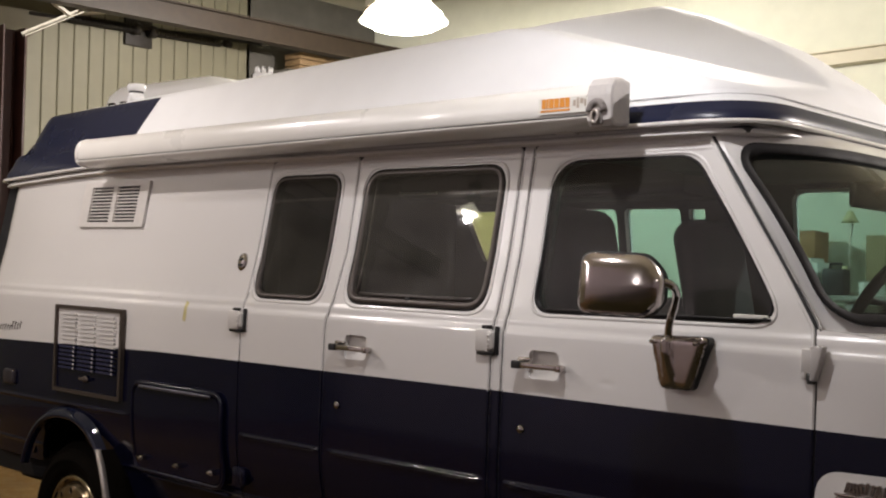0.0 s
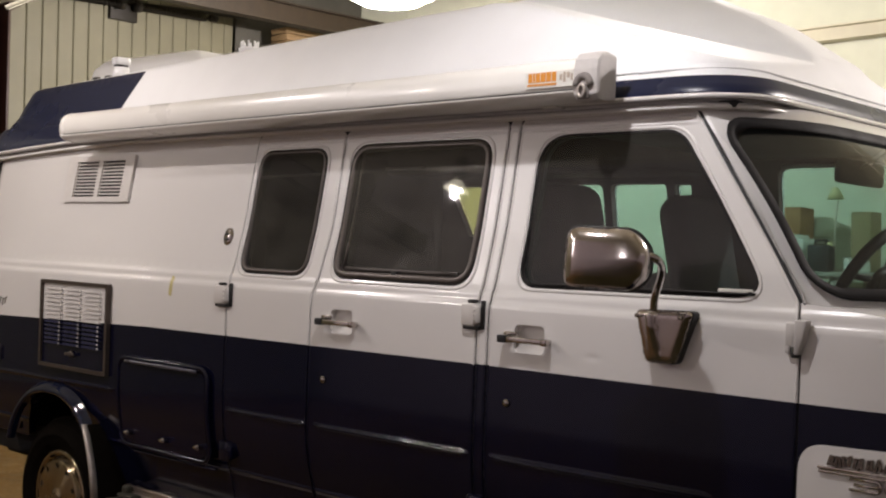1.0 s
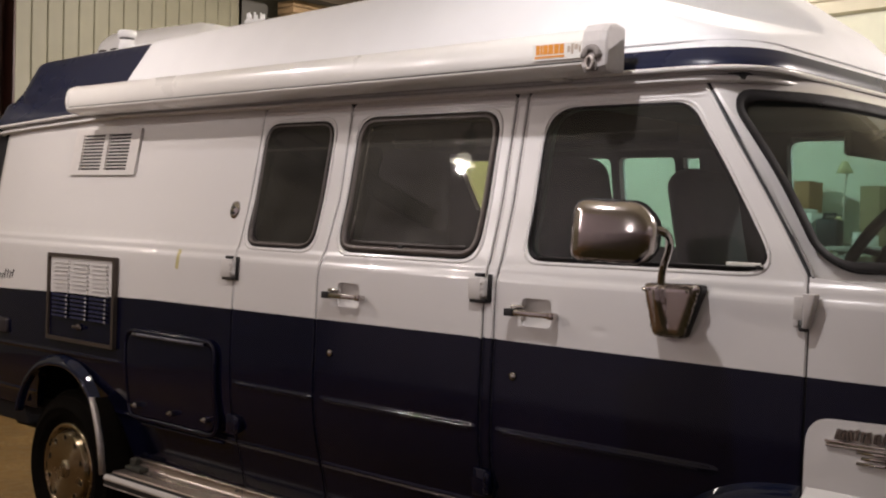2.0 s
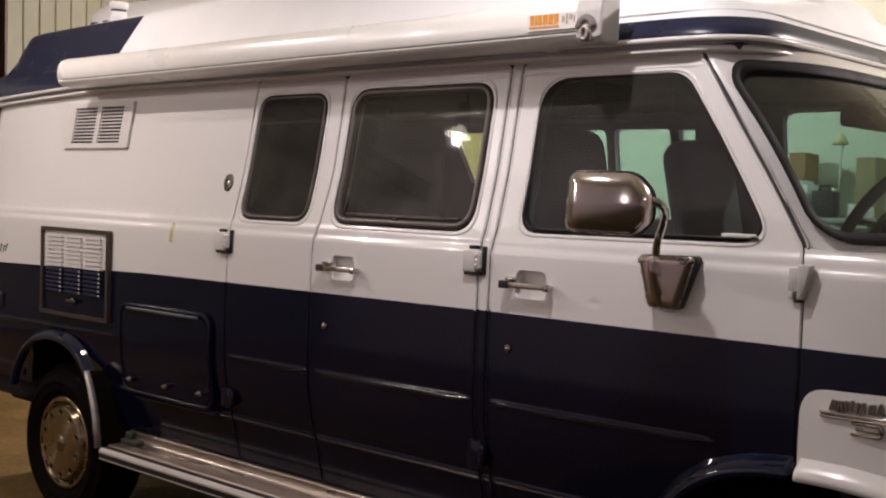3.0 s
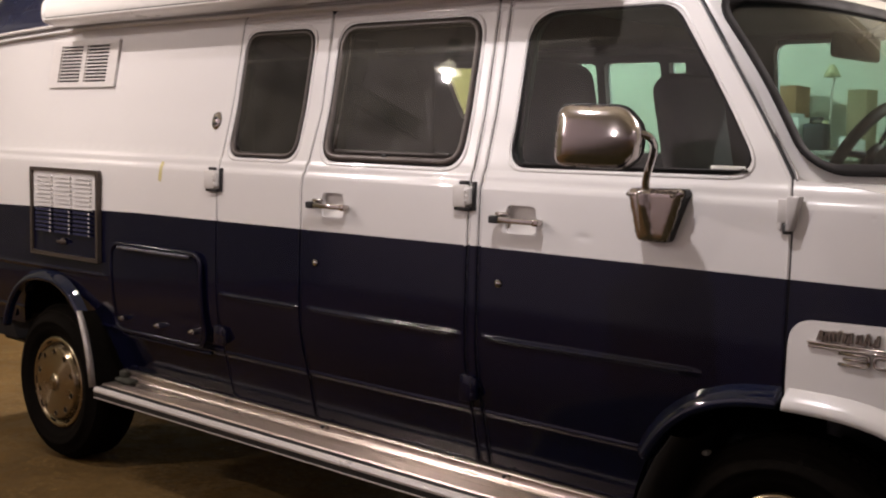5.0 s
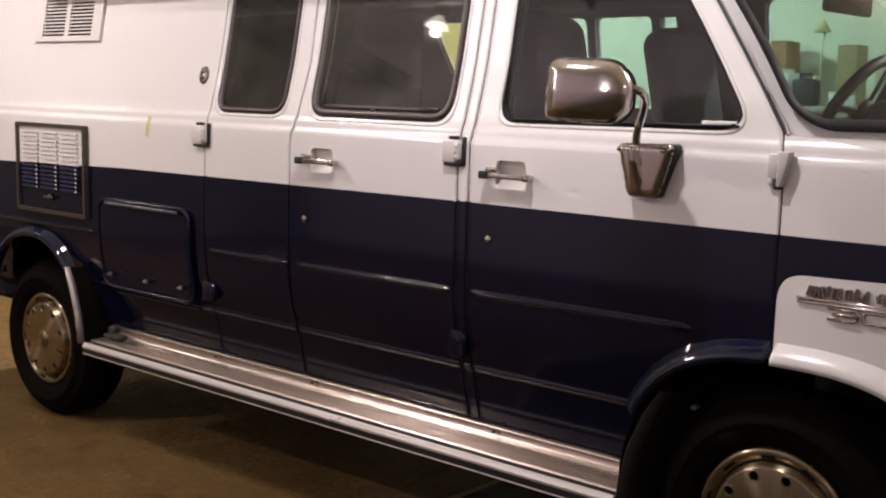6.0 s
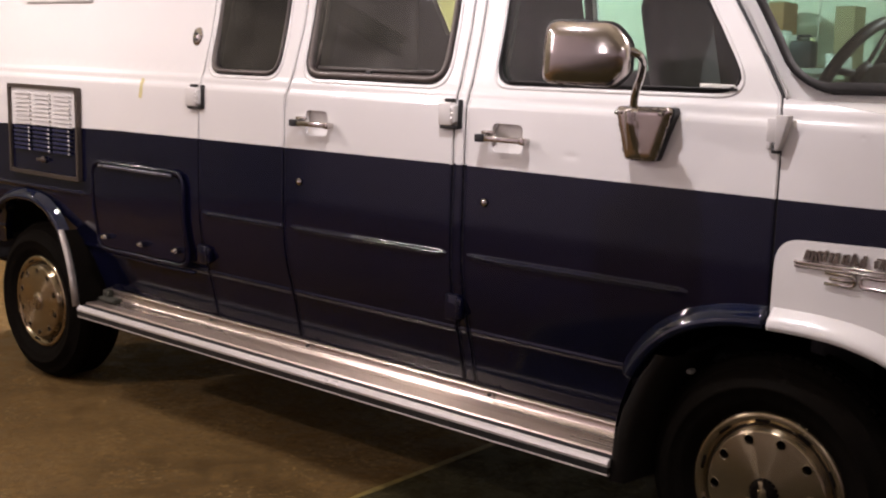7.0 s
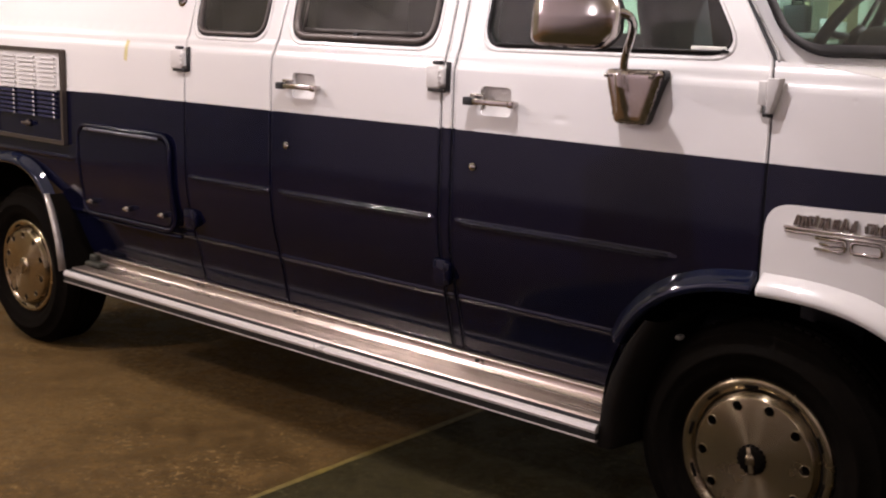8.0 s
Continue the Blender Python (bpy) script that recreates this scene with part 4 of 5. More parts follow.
def build_fender():
    # fender, white below a blue band with a rounded corner
    patch = [(-0.03, 0.30)] + rounded([(-0.019, 0.80), (-0.019, 1.066), (0.9, 1.085)], [0, 0.075, 0], 8) [1:]
    poly = patch + [(0.9, 0.30)]

    def paint(x, z):
        return 0 if z > stripe_z(x) or inside((x, z), poly) else 1

    edge = [p for p in FRONT_ARCH if p[0] > -0.021]
    out = [(-0.021, 1.33), (-0.021, edge[0][1])] + edge[1:] + [(0.84, 0.42), (0.84, 1.30), (0.30, 1.385), (0.05, 1.415), (-0.040, 1.422)]
    fender = body_panel("front_fender", out, [], "white fender with navy band", lines=[STRIPE, patch], paint=paint)
    flare("wheel_flare", FRONT_ARCH, WHITE, fender, -0.017, 0.6, "white wheel-arch flare")
    # chrome badge with plain bars for the maker's lettering, and the model number
    x = 0.065
    bar = part("badge_bar", join(box_bm(0.036, 0.40, -0.010, 0.004, 1.0085, 1.0155, 0.002), box_bm(0.038, 0.40, -0.009, 0.004, 0.9985, 1.0055, 0.002), box_bm(0.04, 0.40, -0.004, 0.004, 1.0, 1.013)), CHROME, fender, "chrome double badge bar")
    rnd = random.Random(11)
    # plain strokes stand for the maker's lettering
    for i in range(9):
        if i == 5:
            continue
        for k in range(3):
            bx = x + i * 0.033 + k * 0.0100 - (0.018 if i > 5 else 0)
            lo, hi = 1.0175 + rnd.uniform(0, 0.004), 1.0465 + rnd.uniform(-0.007, 0.004)
            y = -0.006 + 0.22 * max(0, bx - 0.05) ** 2
            stroke = sweep([(bx, y, lo), (bx + rnd.uniform(-0.005, 0.009), y, hi)], [(-0.0032, -0.006), (0.0032, -0.006), (0.0032, 0.008), (-0.0032, 0.008)], up=(0, 1, 0))
            part("badge_letter_bar", stroke, BADGE, bar, smooth=False)
        rise = rnd.choice((1.022, 1.031, 1.041))
        part("badge_letter_bar", box_bm(bx - 0.020, bx + 0.003, y - 0.005, y + 0.006, rise, rise + 0.005), BADGE, bar, smooth=False)
    # model number: square-cornered digits of bright bar
    tube = [(-0.0042, -0.006), (-0.0025, -0.0075), (0.0025, -0.0075), (0.0042, -0.006), (0.0042, 0.006), (-0.0042, 0.006)]
    for name, x0, x1, closed in (("three", 0.120, 0.197, False), ("zero", 0.210, 0.286, True)):
        z0, z1, zm = 0.9665, 0.9935, 0.980
        y = -0.002 + 0.22 * max(0, (x0 + x1) / 2 - 0.05) ** 2
        if closed:
            runs = [(rounded([(x0, z0), (x1, z0), (x1, z1), (x0, z1)], 0.010, 4), True)]
        else:
            runs = [(rounded([(x0, z1), (x1, z1), (x1, z0), (x0, z0)], [0, 0.010, 0.010, 0], 4), False), ([(x0 + 0.012, zm), (x1, zm)], False)]
        digit = join(*[sweep([(px, y, pz) for px, pz in run], tube, loop, (0, 1, 0)) for run, loop in runs])
        part("model_digit", digit, CHROME, fender, "chrome model digit " + ("3" if name == "three" else "0"))


def wheel_well(cx, a, name, lift=0.0):
    bm = bmesh.new()
    rings = []
    for k in range(25):
        t = lift + (math.pi - 2 * lift) * k / 24
        p = (cx + a * math.cos(t), 0.36 + (a + 0.0) * math.sin(t))
        rings.append([bm.verts.new((p[0], y, p[1])) for y in (0.05, 0.25, 0.55)])
    for i in range(24):
        for j in range(2):
            bm.faces.new((rings[i][j], rings[i][j + 1], rings[i + 1][j + 1], rings[i + 1][j]))
    bm.faces.new([r[2] for r in rings])
    part(name, bm, UNDER, van, "black wheel-housing liner")


def wheel(x, y, z, turn=0.0, cap_paint=TYRE):
    w = part("wheel", lathe([(0.0, 0.05), (0.10, 0.05), (0.19, 0.02), (0.205, 0.015), (0.205, 0.19), (0.0, 0.19)], 48), UNDER, van, "road wheel with wheel cover")
    w.location, w.rotation_euler = (x, y, z), (0, radians(turn), 0)
    R = 0.370
    prof = [(0.200, 0.02), (0.222, 0.000), (0.230, -0.010), (0.236, -0.012), (0.243, -0.022), (0.262, -0.030), (0.285, -0.033), (0.288, -0.036), (0.296, -0.036), (0.299, -0.032), (0.318, -0.026), (0.336, -0.010), (0.340, -0.012), (0.346, -0.006), (0.348, 0.0), (0.356, 0.006), (0.364, 0.018),
            (R, 0.030), (R, 0.052), (R - 0.008, 0.054), (R - 0.008, 0.062), (R, 0.064), (R, 0.094), (R - 0.008, 0.096), (R - 0.008, 0.104), (R, 0.106), (R, 0.136), (R - 0.008, 0.138), (R - 0.008, 0.146), (R, 0.148), (R, 0.172), (0.35, 0.20), (0.29, 0.225), (0.23, 0.20), (0.20, 0.18)]
    tyre = part("tyre", lathe(prof, 80), TYRE, w, "black road tyre")
    # tread blocks on the shoulder
    bm = bmesh.new()
    for k in range(80):
        a = 2 * math.pi * k / 80
        m = Matrix.Rotation(a, 4, "Y") @ Matrix.Translation((R - 0.0048, 0.041, 0))
        bmesh.ops.create_cube(bm, size=1, matrix=m @ Matrix.Rotation(0.5, 4, "Z") @ Matrix.Diagonal((0.012, 0.02, 0.019, 1)))
    tagged(part("tread_block", bm, TYRE, tyre, smooth=False), kind="stuff")
    # outer bright ring
    part("rim_ring", lathe([(0.180, 0.022), (0.186, 0.004), (0.193, -0.005), (0.202, -0.010), (0.212, -0.012), (0.219, -0.008), (0.221, 0.004), (0.216, 0.014)], 64), HUBCAP, w, "satin metal trim ring")
    part("rim_groove", lathe([(0.165, 0.012), (0.182, 0.014), (0.188, 0.008)], 64), RUBBER, w)
    for k in range(10):
        a = 2 * math.pi * (k + 0.25) / 10
        s = part("slot", box_bm(-0.020, 0.020, -0.004, 0.004, -0.004, 0.004, 0.001), TYRE, w)
        s.matrix_local = Matrix.Rotation(-a, 4, "Y") @ Matrix.Translation((0, -0.0065, 0.196))
    # domed cover with ten lug holes
    hole_r, at = 0.0140, 0.148
    holes = []
    for k in range(10):
        a = 2 * math.pi * (k + 0.15) / 10
        holes.append([(at * math.cos(a) + hole_r * math.cos(b), at * math.sin(a) + hole_r * math.sin(b)) for b in [2 * math.pi * j / 14 for j in range(14)]])
    rings = [[(r * math.cos(2 * math.pi * k / 64), r * math.sin(2 * math.pi * k / 64)) for k in range(65)] for r in (0.160, 0.166, 0.170, 0.174, 0.177)]
    outline = [(0.181 * math.cos(2 * math.pi * k / 64), 0.181 * math.sin(2 * math.pi * k / 64)) for k in range(64)]

    def dome(a, b):
        r = math.hypot(a, b)
        return (a, -0.024 + 0.5 * max(0, r - 0.09) ** 2 + (0.024 * (r - 0.170) / 0.011 if r > 0.170 else 0), b)

    bm = skin(outline, holes, dome, span(-0.18, 0.18, 0.02), span(-0.18, 0.18, 0.02), rings, None, 0.016, (0, 1, 0), 0.02)
    part("wheel_cover", bm, HUBCAP, w, "satin metal wheel cover with ten round holes")
    part("hole_backing", lathe([(0.12, -0.006), (0.172, -0.002)], 40), TYRE, w)
    part("cap", lathe([(0.0, -0.034), (0.024, -0.034), (0.032, -0.032), (0.038, -0.028), (0.040, -0.020), (0.0, -0.020)], 32), cap_paint, w, "round centre cap")
    for k in range(18):
        a = 2 * math.pi * k / 18
        tooth = part("cap_tooth", box_bm(-0.005, 0.005, -0.028, -0.020, 0.037, 0.0425, 0.002), cap_paint, w)
        tooth.matrix_local = Matrix.Rotation(a, 4, "Y")
    for k in range(10):
        a = 2 * math.pi * (k + 0.15) / 10
        rim_path = [(at * math.cos(a) + 0.0145 * math.cos(b), 0.0, at * math.sin(a) + 0.0145 * math.sin(b)) for b in [2 * math.pi * j / 16 for j in range(16)]]
        part("hole_rim", sweep([(px, dome(px, pz)[1] - 0.0004, pz) for px, _, pz in rim_path], ring(0.0016, 6), True, (0, 1, 0)), HUBCAP, w)
    cap_bar = part("cap_bar", join(box_bm(-0.007, 0.007, -0.037, -0.030, -0.036, 0.036, 0.001), box_bm(-0.012, 0.012, -0.0375, -0.030, -0.012, 0.012, 0.001)), HUBCAP, w, "plain bright bars on the cap")
    cap_bar.matrix_local = Matrix.Rotation(radians(-14), 4, "Y")
    return w


def build_wheels():
    wheel_well(0.03, 0.54, "wheel_housing")
    wheel_well(-3.72, 0.47, "wheel_housing", 0.45)
    wheel(-0.008, 0.040, 0.368, 2)
    wheel(-3.707, 0.040, 0.300, 22, HUBCAP)
    for x, z in ((0.0, 0.368), (-3.707, 0.300)):
        copy_far_wheel(x, z)
    flare("wheel_flare", REAR_ARCH, FLARE, bpy.data.objects["quarter_panel"], -4.2, -3.2, "navy wheel-arch flare", 0.05, 0.038, 0.53)
    flare("wheel_flare", FRONT_ARCH, FLARE, bpy.data.objects["front_door"], -0.41, -0.020, "navy wheel-arch flare")
    # bright edge strip and flap in front of the rear wheel
    path = [(-3.392, -0.035, 0.685), (-3.360, -0.043, 0.640), (-3.322, -0.047, 0.565), (-3.292, -0.048, 0.480), (-3.268, -0.050, 0.360)]
    guard = part("rear_mud_guard", sweep(path, [(-0.003, -0.016), (0.003, -0.016), (0.003, 0.016), (-0.003, 0.016)], up=(0, 1, 0)), ALUMINIUM, van, "bright metal guard strip before the rear wheel")
    bm = bmesh.new()
    rows = []
    for p in path:
        rows.append([bm.verts.new((p[0] + dx, y, p[2])) for dx, y in ((0.006, -0.03), (0.03, 0.10), (0.05, 0.2))])
    for i in range(len(rows) - 1):
        for j in range(2):
            bm.faces.new((rows[i][j], rows[i][j + 1], rows[i + 1][j + 1], rows[i + 1][j]))
    part("mud_flap", bm, TYRE, guard)
    # flap behind the front wheel
    path = [(-0.335, -0.030, 0.700), (-0.385, -0.034, 0.620), (-0.428, -0.037, 0.520), (-0.452, -0.040, 0.420), (-0.462, -0.040, 0.300)]
    bm = bmesh.new()
    rows = [[bm.verts.new((p[0] + dx, y, p[2])) for dx, y in ((-0.004, p[1] + 0.02), (0.0, p[1]), (0.012, p[1] - 0.006), (0.05, p[1] + 0.004), (0.07, 0.10), (0.07, 0.24))] for p in path]
    for i in range(len(rows) - 1):
        for j in range(5):
            bm.faces.new((rows[i][j], rows[i][j + 1], rows[i + 1][j + 1], rows[i + 1][j]))
    part("front_mud_flap", bm, surface("flap_rubber", (0.0075, 0.0058, 0.0042), 0.7, grain=0.2, ior=1.25), van, "dark rubber flap behind the front wheel")
    part("liner_clip", box_bm(-0.302, -0.284, 0.085, 0.115, 0.627, 0.640, 0.004), surface("white_plastic_clip", (0.36, 0.33, 0.29), 0.5, grain=0.1), van, "small white clip inside the wheel arch")


def copy_far_wheel(x, z):
    w = part("wheel", lathe([(0.0, 1.98), (0.15, 1.99), (0.22, 1.98), (0.30, 2.0), (0.35, 1.97), (0.37, 1.94), (0.37, 1.80), (0.33, 1.77), (0.0, 1.77)], 40), TYRE, van, "far-side road wheel")
    w.location = (x, -0.05, z)
    return w


def build_running_board():
    # section from the inner edge out to the bright lip: y outward is negative
    x0, x1 = -3.232, -0.452
    # fine rounded ribs run along the tread
    # the inner edge turns up in a fillet against the doors
    ribs = [(0.087, 0.432), (0.0865, 0.418)] + [(0.0465 + 0.040 * math.cos(a), 0.418 - 0.040 * math.sin(a)) for a in [math.pi / 2 * k / 14 for k in range(1, 14)]]
    for k in range(6):
        for q in range(11):
            a = math.pi * q / 11
            ribs.append((0.0465 - 0.0112 * (k + 0.5 - 0.5 * math.cos(a)), 0.3755 + 0.0026 * math.sin(a)))
    out = ribs + [(-0.021, 0.375), (-0.026, 0.371)]
    bm = bmesh.new()
    a = [bm.verts.new((x0, y, z)) for y, z in out + [(-0.026, 0.35), (0.087, 0.35)]]
    b = [bm.verts.new((x1, y, z)) for y, z in out + [(-0.026, 0.35), (0.087, 0.35)]]
    for i in range(len(a)):
        j = (i + 1) % len(a)
        bm.faces.new((a[i], a[j], b[j], b[i]))
    bmesh.ops.recalc_face_normals(bm, faces=bm.faces[:])
    board = part("running_board", bm, TREAD, van, "ribbed aluminium running board")

    def strip(name, sect, mat, label=""):
        bm = sweep([(x0, 0, 0), (x1, 0, 0)], [(-y, z) for y, z in sect])
        part(name, bm, mat, board, label, False)

    strip("dark_strip", [(-0.026, 0.371), (-0.050, 0.365), (-0.050, 0.350), (-0.026, 0.350)], RUBBER, "black inlay strip")
    strip("bright_lip", [(-0.050, 0.3685), (-0.056, 0.369), (-0.064, 0.364), (-0.068, 0.354), (-0.066, 0.346), (-0.050, 0.343)], surface("polished_lip", (0.80, 0.76, 0.73), 0.30, metal=0.4, grain=0.03, dirt_scale=5), "polished bright outer lip")
    strip("lower_inlay", [(-0.050, 0.343), (-0.0655, 0.3455), (-0.064, 0.324), (-0.050, 0.324)], RUBBER, "black lower inlay")
    strip("lower_trim", [(-0.050, 0.324), (-0.0655, 0.324), (-0.0665, 0.321), (-0.064, 0.318), (-0.050, 0.318)], ALUMINIUM, "thin bright lower trim")
    for x in (-2.46, -1.881, -1.003):
        part("board_screw", lathe([(0.0, -0.003), (0.005, -0.0015), (0.0075, 0.006), (0.0, 0.02)], 14, "y", (x, 0.066, 0.416)), RUBBER, board)
    for x in (-2.9, -1.85, -0.8):
        part("bracket", box_bm(x, x + 0.05, 0.0, 0.5, 0.315, 0.35, 0.004), UNDER, board)
    part("end_block", join(box_bm(-3.222, -3.10, 0.03, 0.085, 0.3795, 0.400, 0.008), box_bm(-3.222, -3.175, 0.055, 0.09, 0.395, 0.428, 0.008)), surface("mossy_block", (0.035, 0.034, 0.024), 0.8, grain=0.3, scale=60), board, "grey end bracket")
    # rocker under the doors
    sill = sweep([(-3.26, 0, 0), (-0.47, 0, 0)], [(-0.094, 0.4245), (-0.105, 0.385), (-0.20, 0.36), (-0.30, 0.37), (-0.30, 0.4245)])
    part("rocker_sill", sill, BLUE, van, "navy rocker sill", False)
    # added out of view, hung low to keep far-side light off the floor
    part("far_sill_block", box_bm(-3.24, -0.45, 1.88, 1.95, 0.20, 0.45, 0.02), UNDER, van, "unseen black sill, lowered to stop light under the van")
    part("underbody", box_bm(-4.75, 0.7, 0.30, 1.72, 0.34, 0.44, 0.02), UNDER, van, "black underbody")


build_doors()
build_quarter()
build_upper_vent()
build_lower_vent()
build_hatch()
build_hinges()
build_fender()
build_wheels()
build_running_board()


# ---------------------------------------------------------------- roof, awning, glasshouse
def plan_outline(inset=0.0, steps=10):
    """The roof's edge seen from above, from the rear near corner round to the front."""
    a, b = -4.74 + inset, -0.255 - inset
    near, far = 0.105 + inset, WIDE - 0.105 - inset
    pts = [(a, near), (b, near), (b, far), (a, far)]
    return rounded(pts, [0.14, 0.24, 0.24, 0.14], steps)


def edge_gap(x, y, inset=0.06):
    """How far a place lies inside the roof's edge."""
    a, b = -4.74 + inset, -0.255 - inset
    near, far = 0.105 + inset, WIDE - 0.105 - inset
    cx, cy, hx, hy, r = (a + b) / 2, (near + far) / 2, (b - a) / 2, (far - near) / 2, 0.18
    qx, qy = abs(x - cx) - hx + r, abs(y - cy) - hy + r
    return -(math.hypot(max(qx, 0), max(qy, 0)) + min(max(qx, qy), 0) - r)


def sag(x):
    """The gutter falls a little towards the rear corner."""
    return 0.038 * max(0.0, -3.4 - x) ** 1.32


def soft_min(a, b, k=0.03):
    h = max(k - abs(a - b), 0) / k
    return min(a, b) - h * h * k / 4


def roof_z(x, y):
    yy = min(y, WIDE - y)
    d = max(edge_gap(x, y), 0)
    skirt = 2.085 + 1.95 * d
    crown = 2.412 + 0.034 * (x + 1.3) + 0.235 * (yy - 0.30)
    nose = 1.975 - 0.312 * x + 0.115 * yy
    tail = 2.085 + 1.25 * max(0, x + 4.68)
    base = soft_min(soft_min(crown, nose, 0.05), tail, 0.05)
    pod = soft_min(soft_min(2.572, float(np.interp(x, [-1.6, -1.115, -0.87, -0.62, -0.449, -0.272], [2.72, 2.574, 2.494, 2.378, 2.261, 2.124])), 0.014), 2.30 + 0.72 * (yy - 0.5) - 0.5 * (x + 1.0), 0.02)
    pod = soft_min(pod, 2.412 + 0.25 * (yy - 0.30) + 0.034 * (x + 1.3), 0.02)
    top = -soft_min(-base, -pod, 0.010)
    if x > -1.75:
        top -= 0.009 * math.exp(-((base - pod + 0.004) / 0.016) ** 2) * min(1, (x + 1.75) / 0.5) * max(0.0, min(1.0, (-0.42 - x) / 0.25))
    z = soft_min(top, skirt, 0.03)
    return z


def build_roof():
    top = plan_outline(0.06, 16)
    blue = -3.5

    def paint(x, y):
        return 1 if x < blue - 0.5 * (0.292 - y) and y < 0.292 else 0

    bm = skin(top, [], lambda x, y: (x, y, roof_z(x, y)), span(-4.66, -1.75, 0.06) + span(-1.73, -0.32, 0.012), sorted(set(span(0.17, 0.80, 0.010) + span(0.84, 1.85, 0.05))), [[(blue - 0.066, 0.16), (blue, 0.292)], [(-4.68, 0.292), (blue, 0.292)]], paint, 0, e=0.006)
    roof = part("high_roof", bm, [GEL, NAVY_GEL], van, "white moulded high roof with a navy rear corner")
    # band between the gutter and the moulded top
    bm = bmesh.new()
    rows = []
    a, b = plan_outline(0.0, 16), plan_outline(0.06, 16)
    fa, fb = [], []
    for i in range(len(a)):
        p, q, r, s = Vector(a[i]), Vector(a[(i + 1) % len(a)]), Vector(b[i]), Vector(b[(i + 1) % len(a)])
        k = max(1, int((q - p).length / 0.1))
        fa += [p.lerp(q, j / k) for j in range(k)]
        fb += [r.lerp(s, j / k) for j in range(k)]
    a, b = fa, fb
    for i in range(len(a)):
        p, q = Vector(a[i]), Vector(b[i])
        rows.append([bm.verts.new((*p.lerp(q, f), z if f < 1 else roof_z(q.x, q.y))) for f, z in ((0.0, 2.004 - sag(p.x)), (0.0, 2.014 - 0.8 * sag(p.x)), (0.30, 2.038 - 0.5 * sag(p.x)), (0.62, 2.064), (0.80, 2.079), (1.0, 2.0855))])
    for i in range(len(rows)):
        r, s = rows[i], rows[(i + 1) % len(rows)]
        for j in range(5):
            f = bm.faces.new((r[j], s[j], s[j + 1], r[j + 1]))
            c = f.calc_center_median()
            f.material_index = 1 if j < 3 or c.x < -3.566 else 0
    part("roof_band", bm, [GEL, NAVY_GEL], roof, "navy band round the foot of the roof")
    # gutter rails
    path = [(x, y, 1.994 - sag(x)) for x, y in dense(plan_outline(-0.006), 0.06)]
    part("gutter", sweep(path, [(-0.010, -0.006), (0.010, -0.004), (0.012, 0.004), (0.007, 0.010), (-0.010, 0.008)], True), WHITE, roof, "white drip gutter")
    path = [(x, y, 1.972 - sag(x)) for x, y in dense(plan_outline(0.012), 0.06)]
    part("gutter_lip", sweep(path, [(-0.014, -0.008), (0.010, -0.010), (0.012, -0.004), (0.004, 0.006), (-0.014, 0.012)], True), WHITE, roof, "white lower gutter lip")
    path = [(x, y, 1.986 - sag(x)) for x, y in dense(plan_outline(0.026), 0.06)]
    part("gutter_backing", sweep(path, [(-0.006, -0.028), (0.006, -0.028), (0.006, 0.028), (-0.006, 0.028)], True), WHITE, roof, "white seam flange behind the gutter")
    path = [(x, y, 2.088) for x, y in dense(plan_outline(0.055), 0.06) if x > -3.5]
    part("roof_bead", sweep(path, [(-0.006, -0.004), (0.005, -0.004), (0.005, 0.003), (-0.006, 0.005)]), GEL, roof)
    # vent cap, spiked cap and air conditioner on the roof
    cap = part("roof_vent_cap", lathe([(0.0, 0.0), (0.05, 0.0), (0.05, 0.05), (0.044, 0.05), (0.044, 0.062), (0.055, 0.062), (0.058, 0.095), (0.05, 0.105), (0.0, 0.108)], 28, "z"), GEL, van, "round white roof vent cap")
    cap.location = (-3.81, 0.35, roof_z(-3.82, 0.35) - 0.006)
    cap.scale = (0.8, 0.8, 0.85)
    part("cap_gap", lathe([(0.0, 0.05), (0.0455, 0.05), (0.0455, 0.062), (0.0, 0.062)], 28, "z"), RUBBER, cap)
    crown = part("roof_spike_cap", lathe([(0.0, 0.0), (0.07, 0.0), (0.07, 0.018), (0.06, 0.026), (0.0, 0.028)], 28, "z"), GEL, van, "white spiked vent cap on the roof")
    crown.location = (-2.88, 0.42, roof_z(-2.88, 0.42) - 0.004)
    crown.scale = (0.7, 0.7, 0.62)
    for k in range(8):
        a = 2 * math.pi * k / 8
        part("spike", lathe([(0.007, 0.02), (0.006, 0.07), (0.0, 0.075)], 8, "z", (0.052 * math.cos(a), 0.052 * math.sin(a), 0)), GEL, crown)
    x0, y0 = -4.07, 1.01
    base = 2.30
    bm = bmesh.new()
    rows = []
    for f, z in ((1.0, base), (1.0, base + 0.12), (0.97, base + 0.17), (0.88, base + 0.215), (0.6, base + 0.235), (0.02, base + 0.24)):
        loop = rounded([(-0.56 * f, -0.38 * f), (0.50 * f, -0.34 * f), (0.50 * f, 0.34 * f), (-0.56 * f, 0.38 * f)], 0.1 * f + 0.001, 6)
        zz = lambda px: z - 0.10 * max(0, px - 0.1) * (1 if z > base + 0.1 else 0) + (0.05 * (px + 0.3) - 0.10 * max(0, px - 0.1) if z > base + 0.1 else 0)
        rows.append([bm.verts.new((x0 + px, y0 + py, zz(px))) for px, py in loop])
    for i in range(len(rows) - 1):
        for j in range(len(rows[i])):
            k = (j + 1) % len(rows[i])
            bm.faces.new((rows[i][j], rows[i][k], rows[i + 1][k], rows[i + 1][j]))
    bmesh.ops.remove_doubles(bm, verts=bm.verts[:], dist=1e-4)
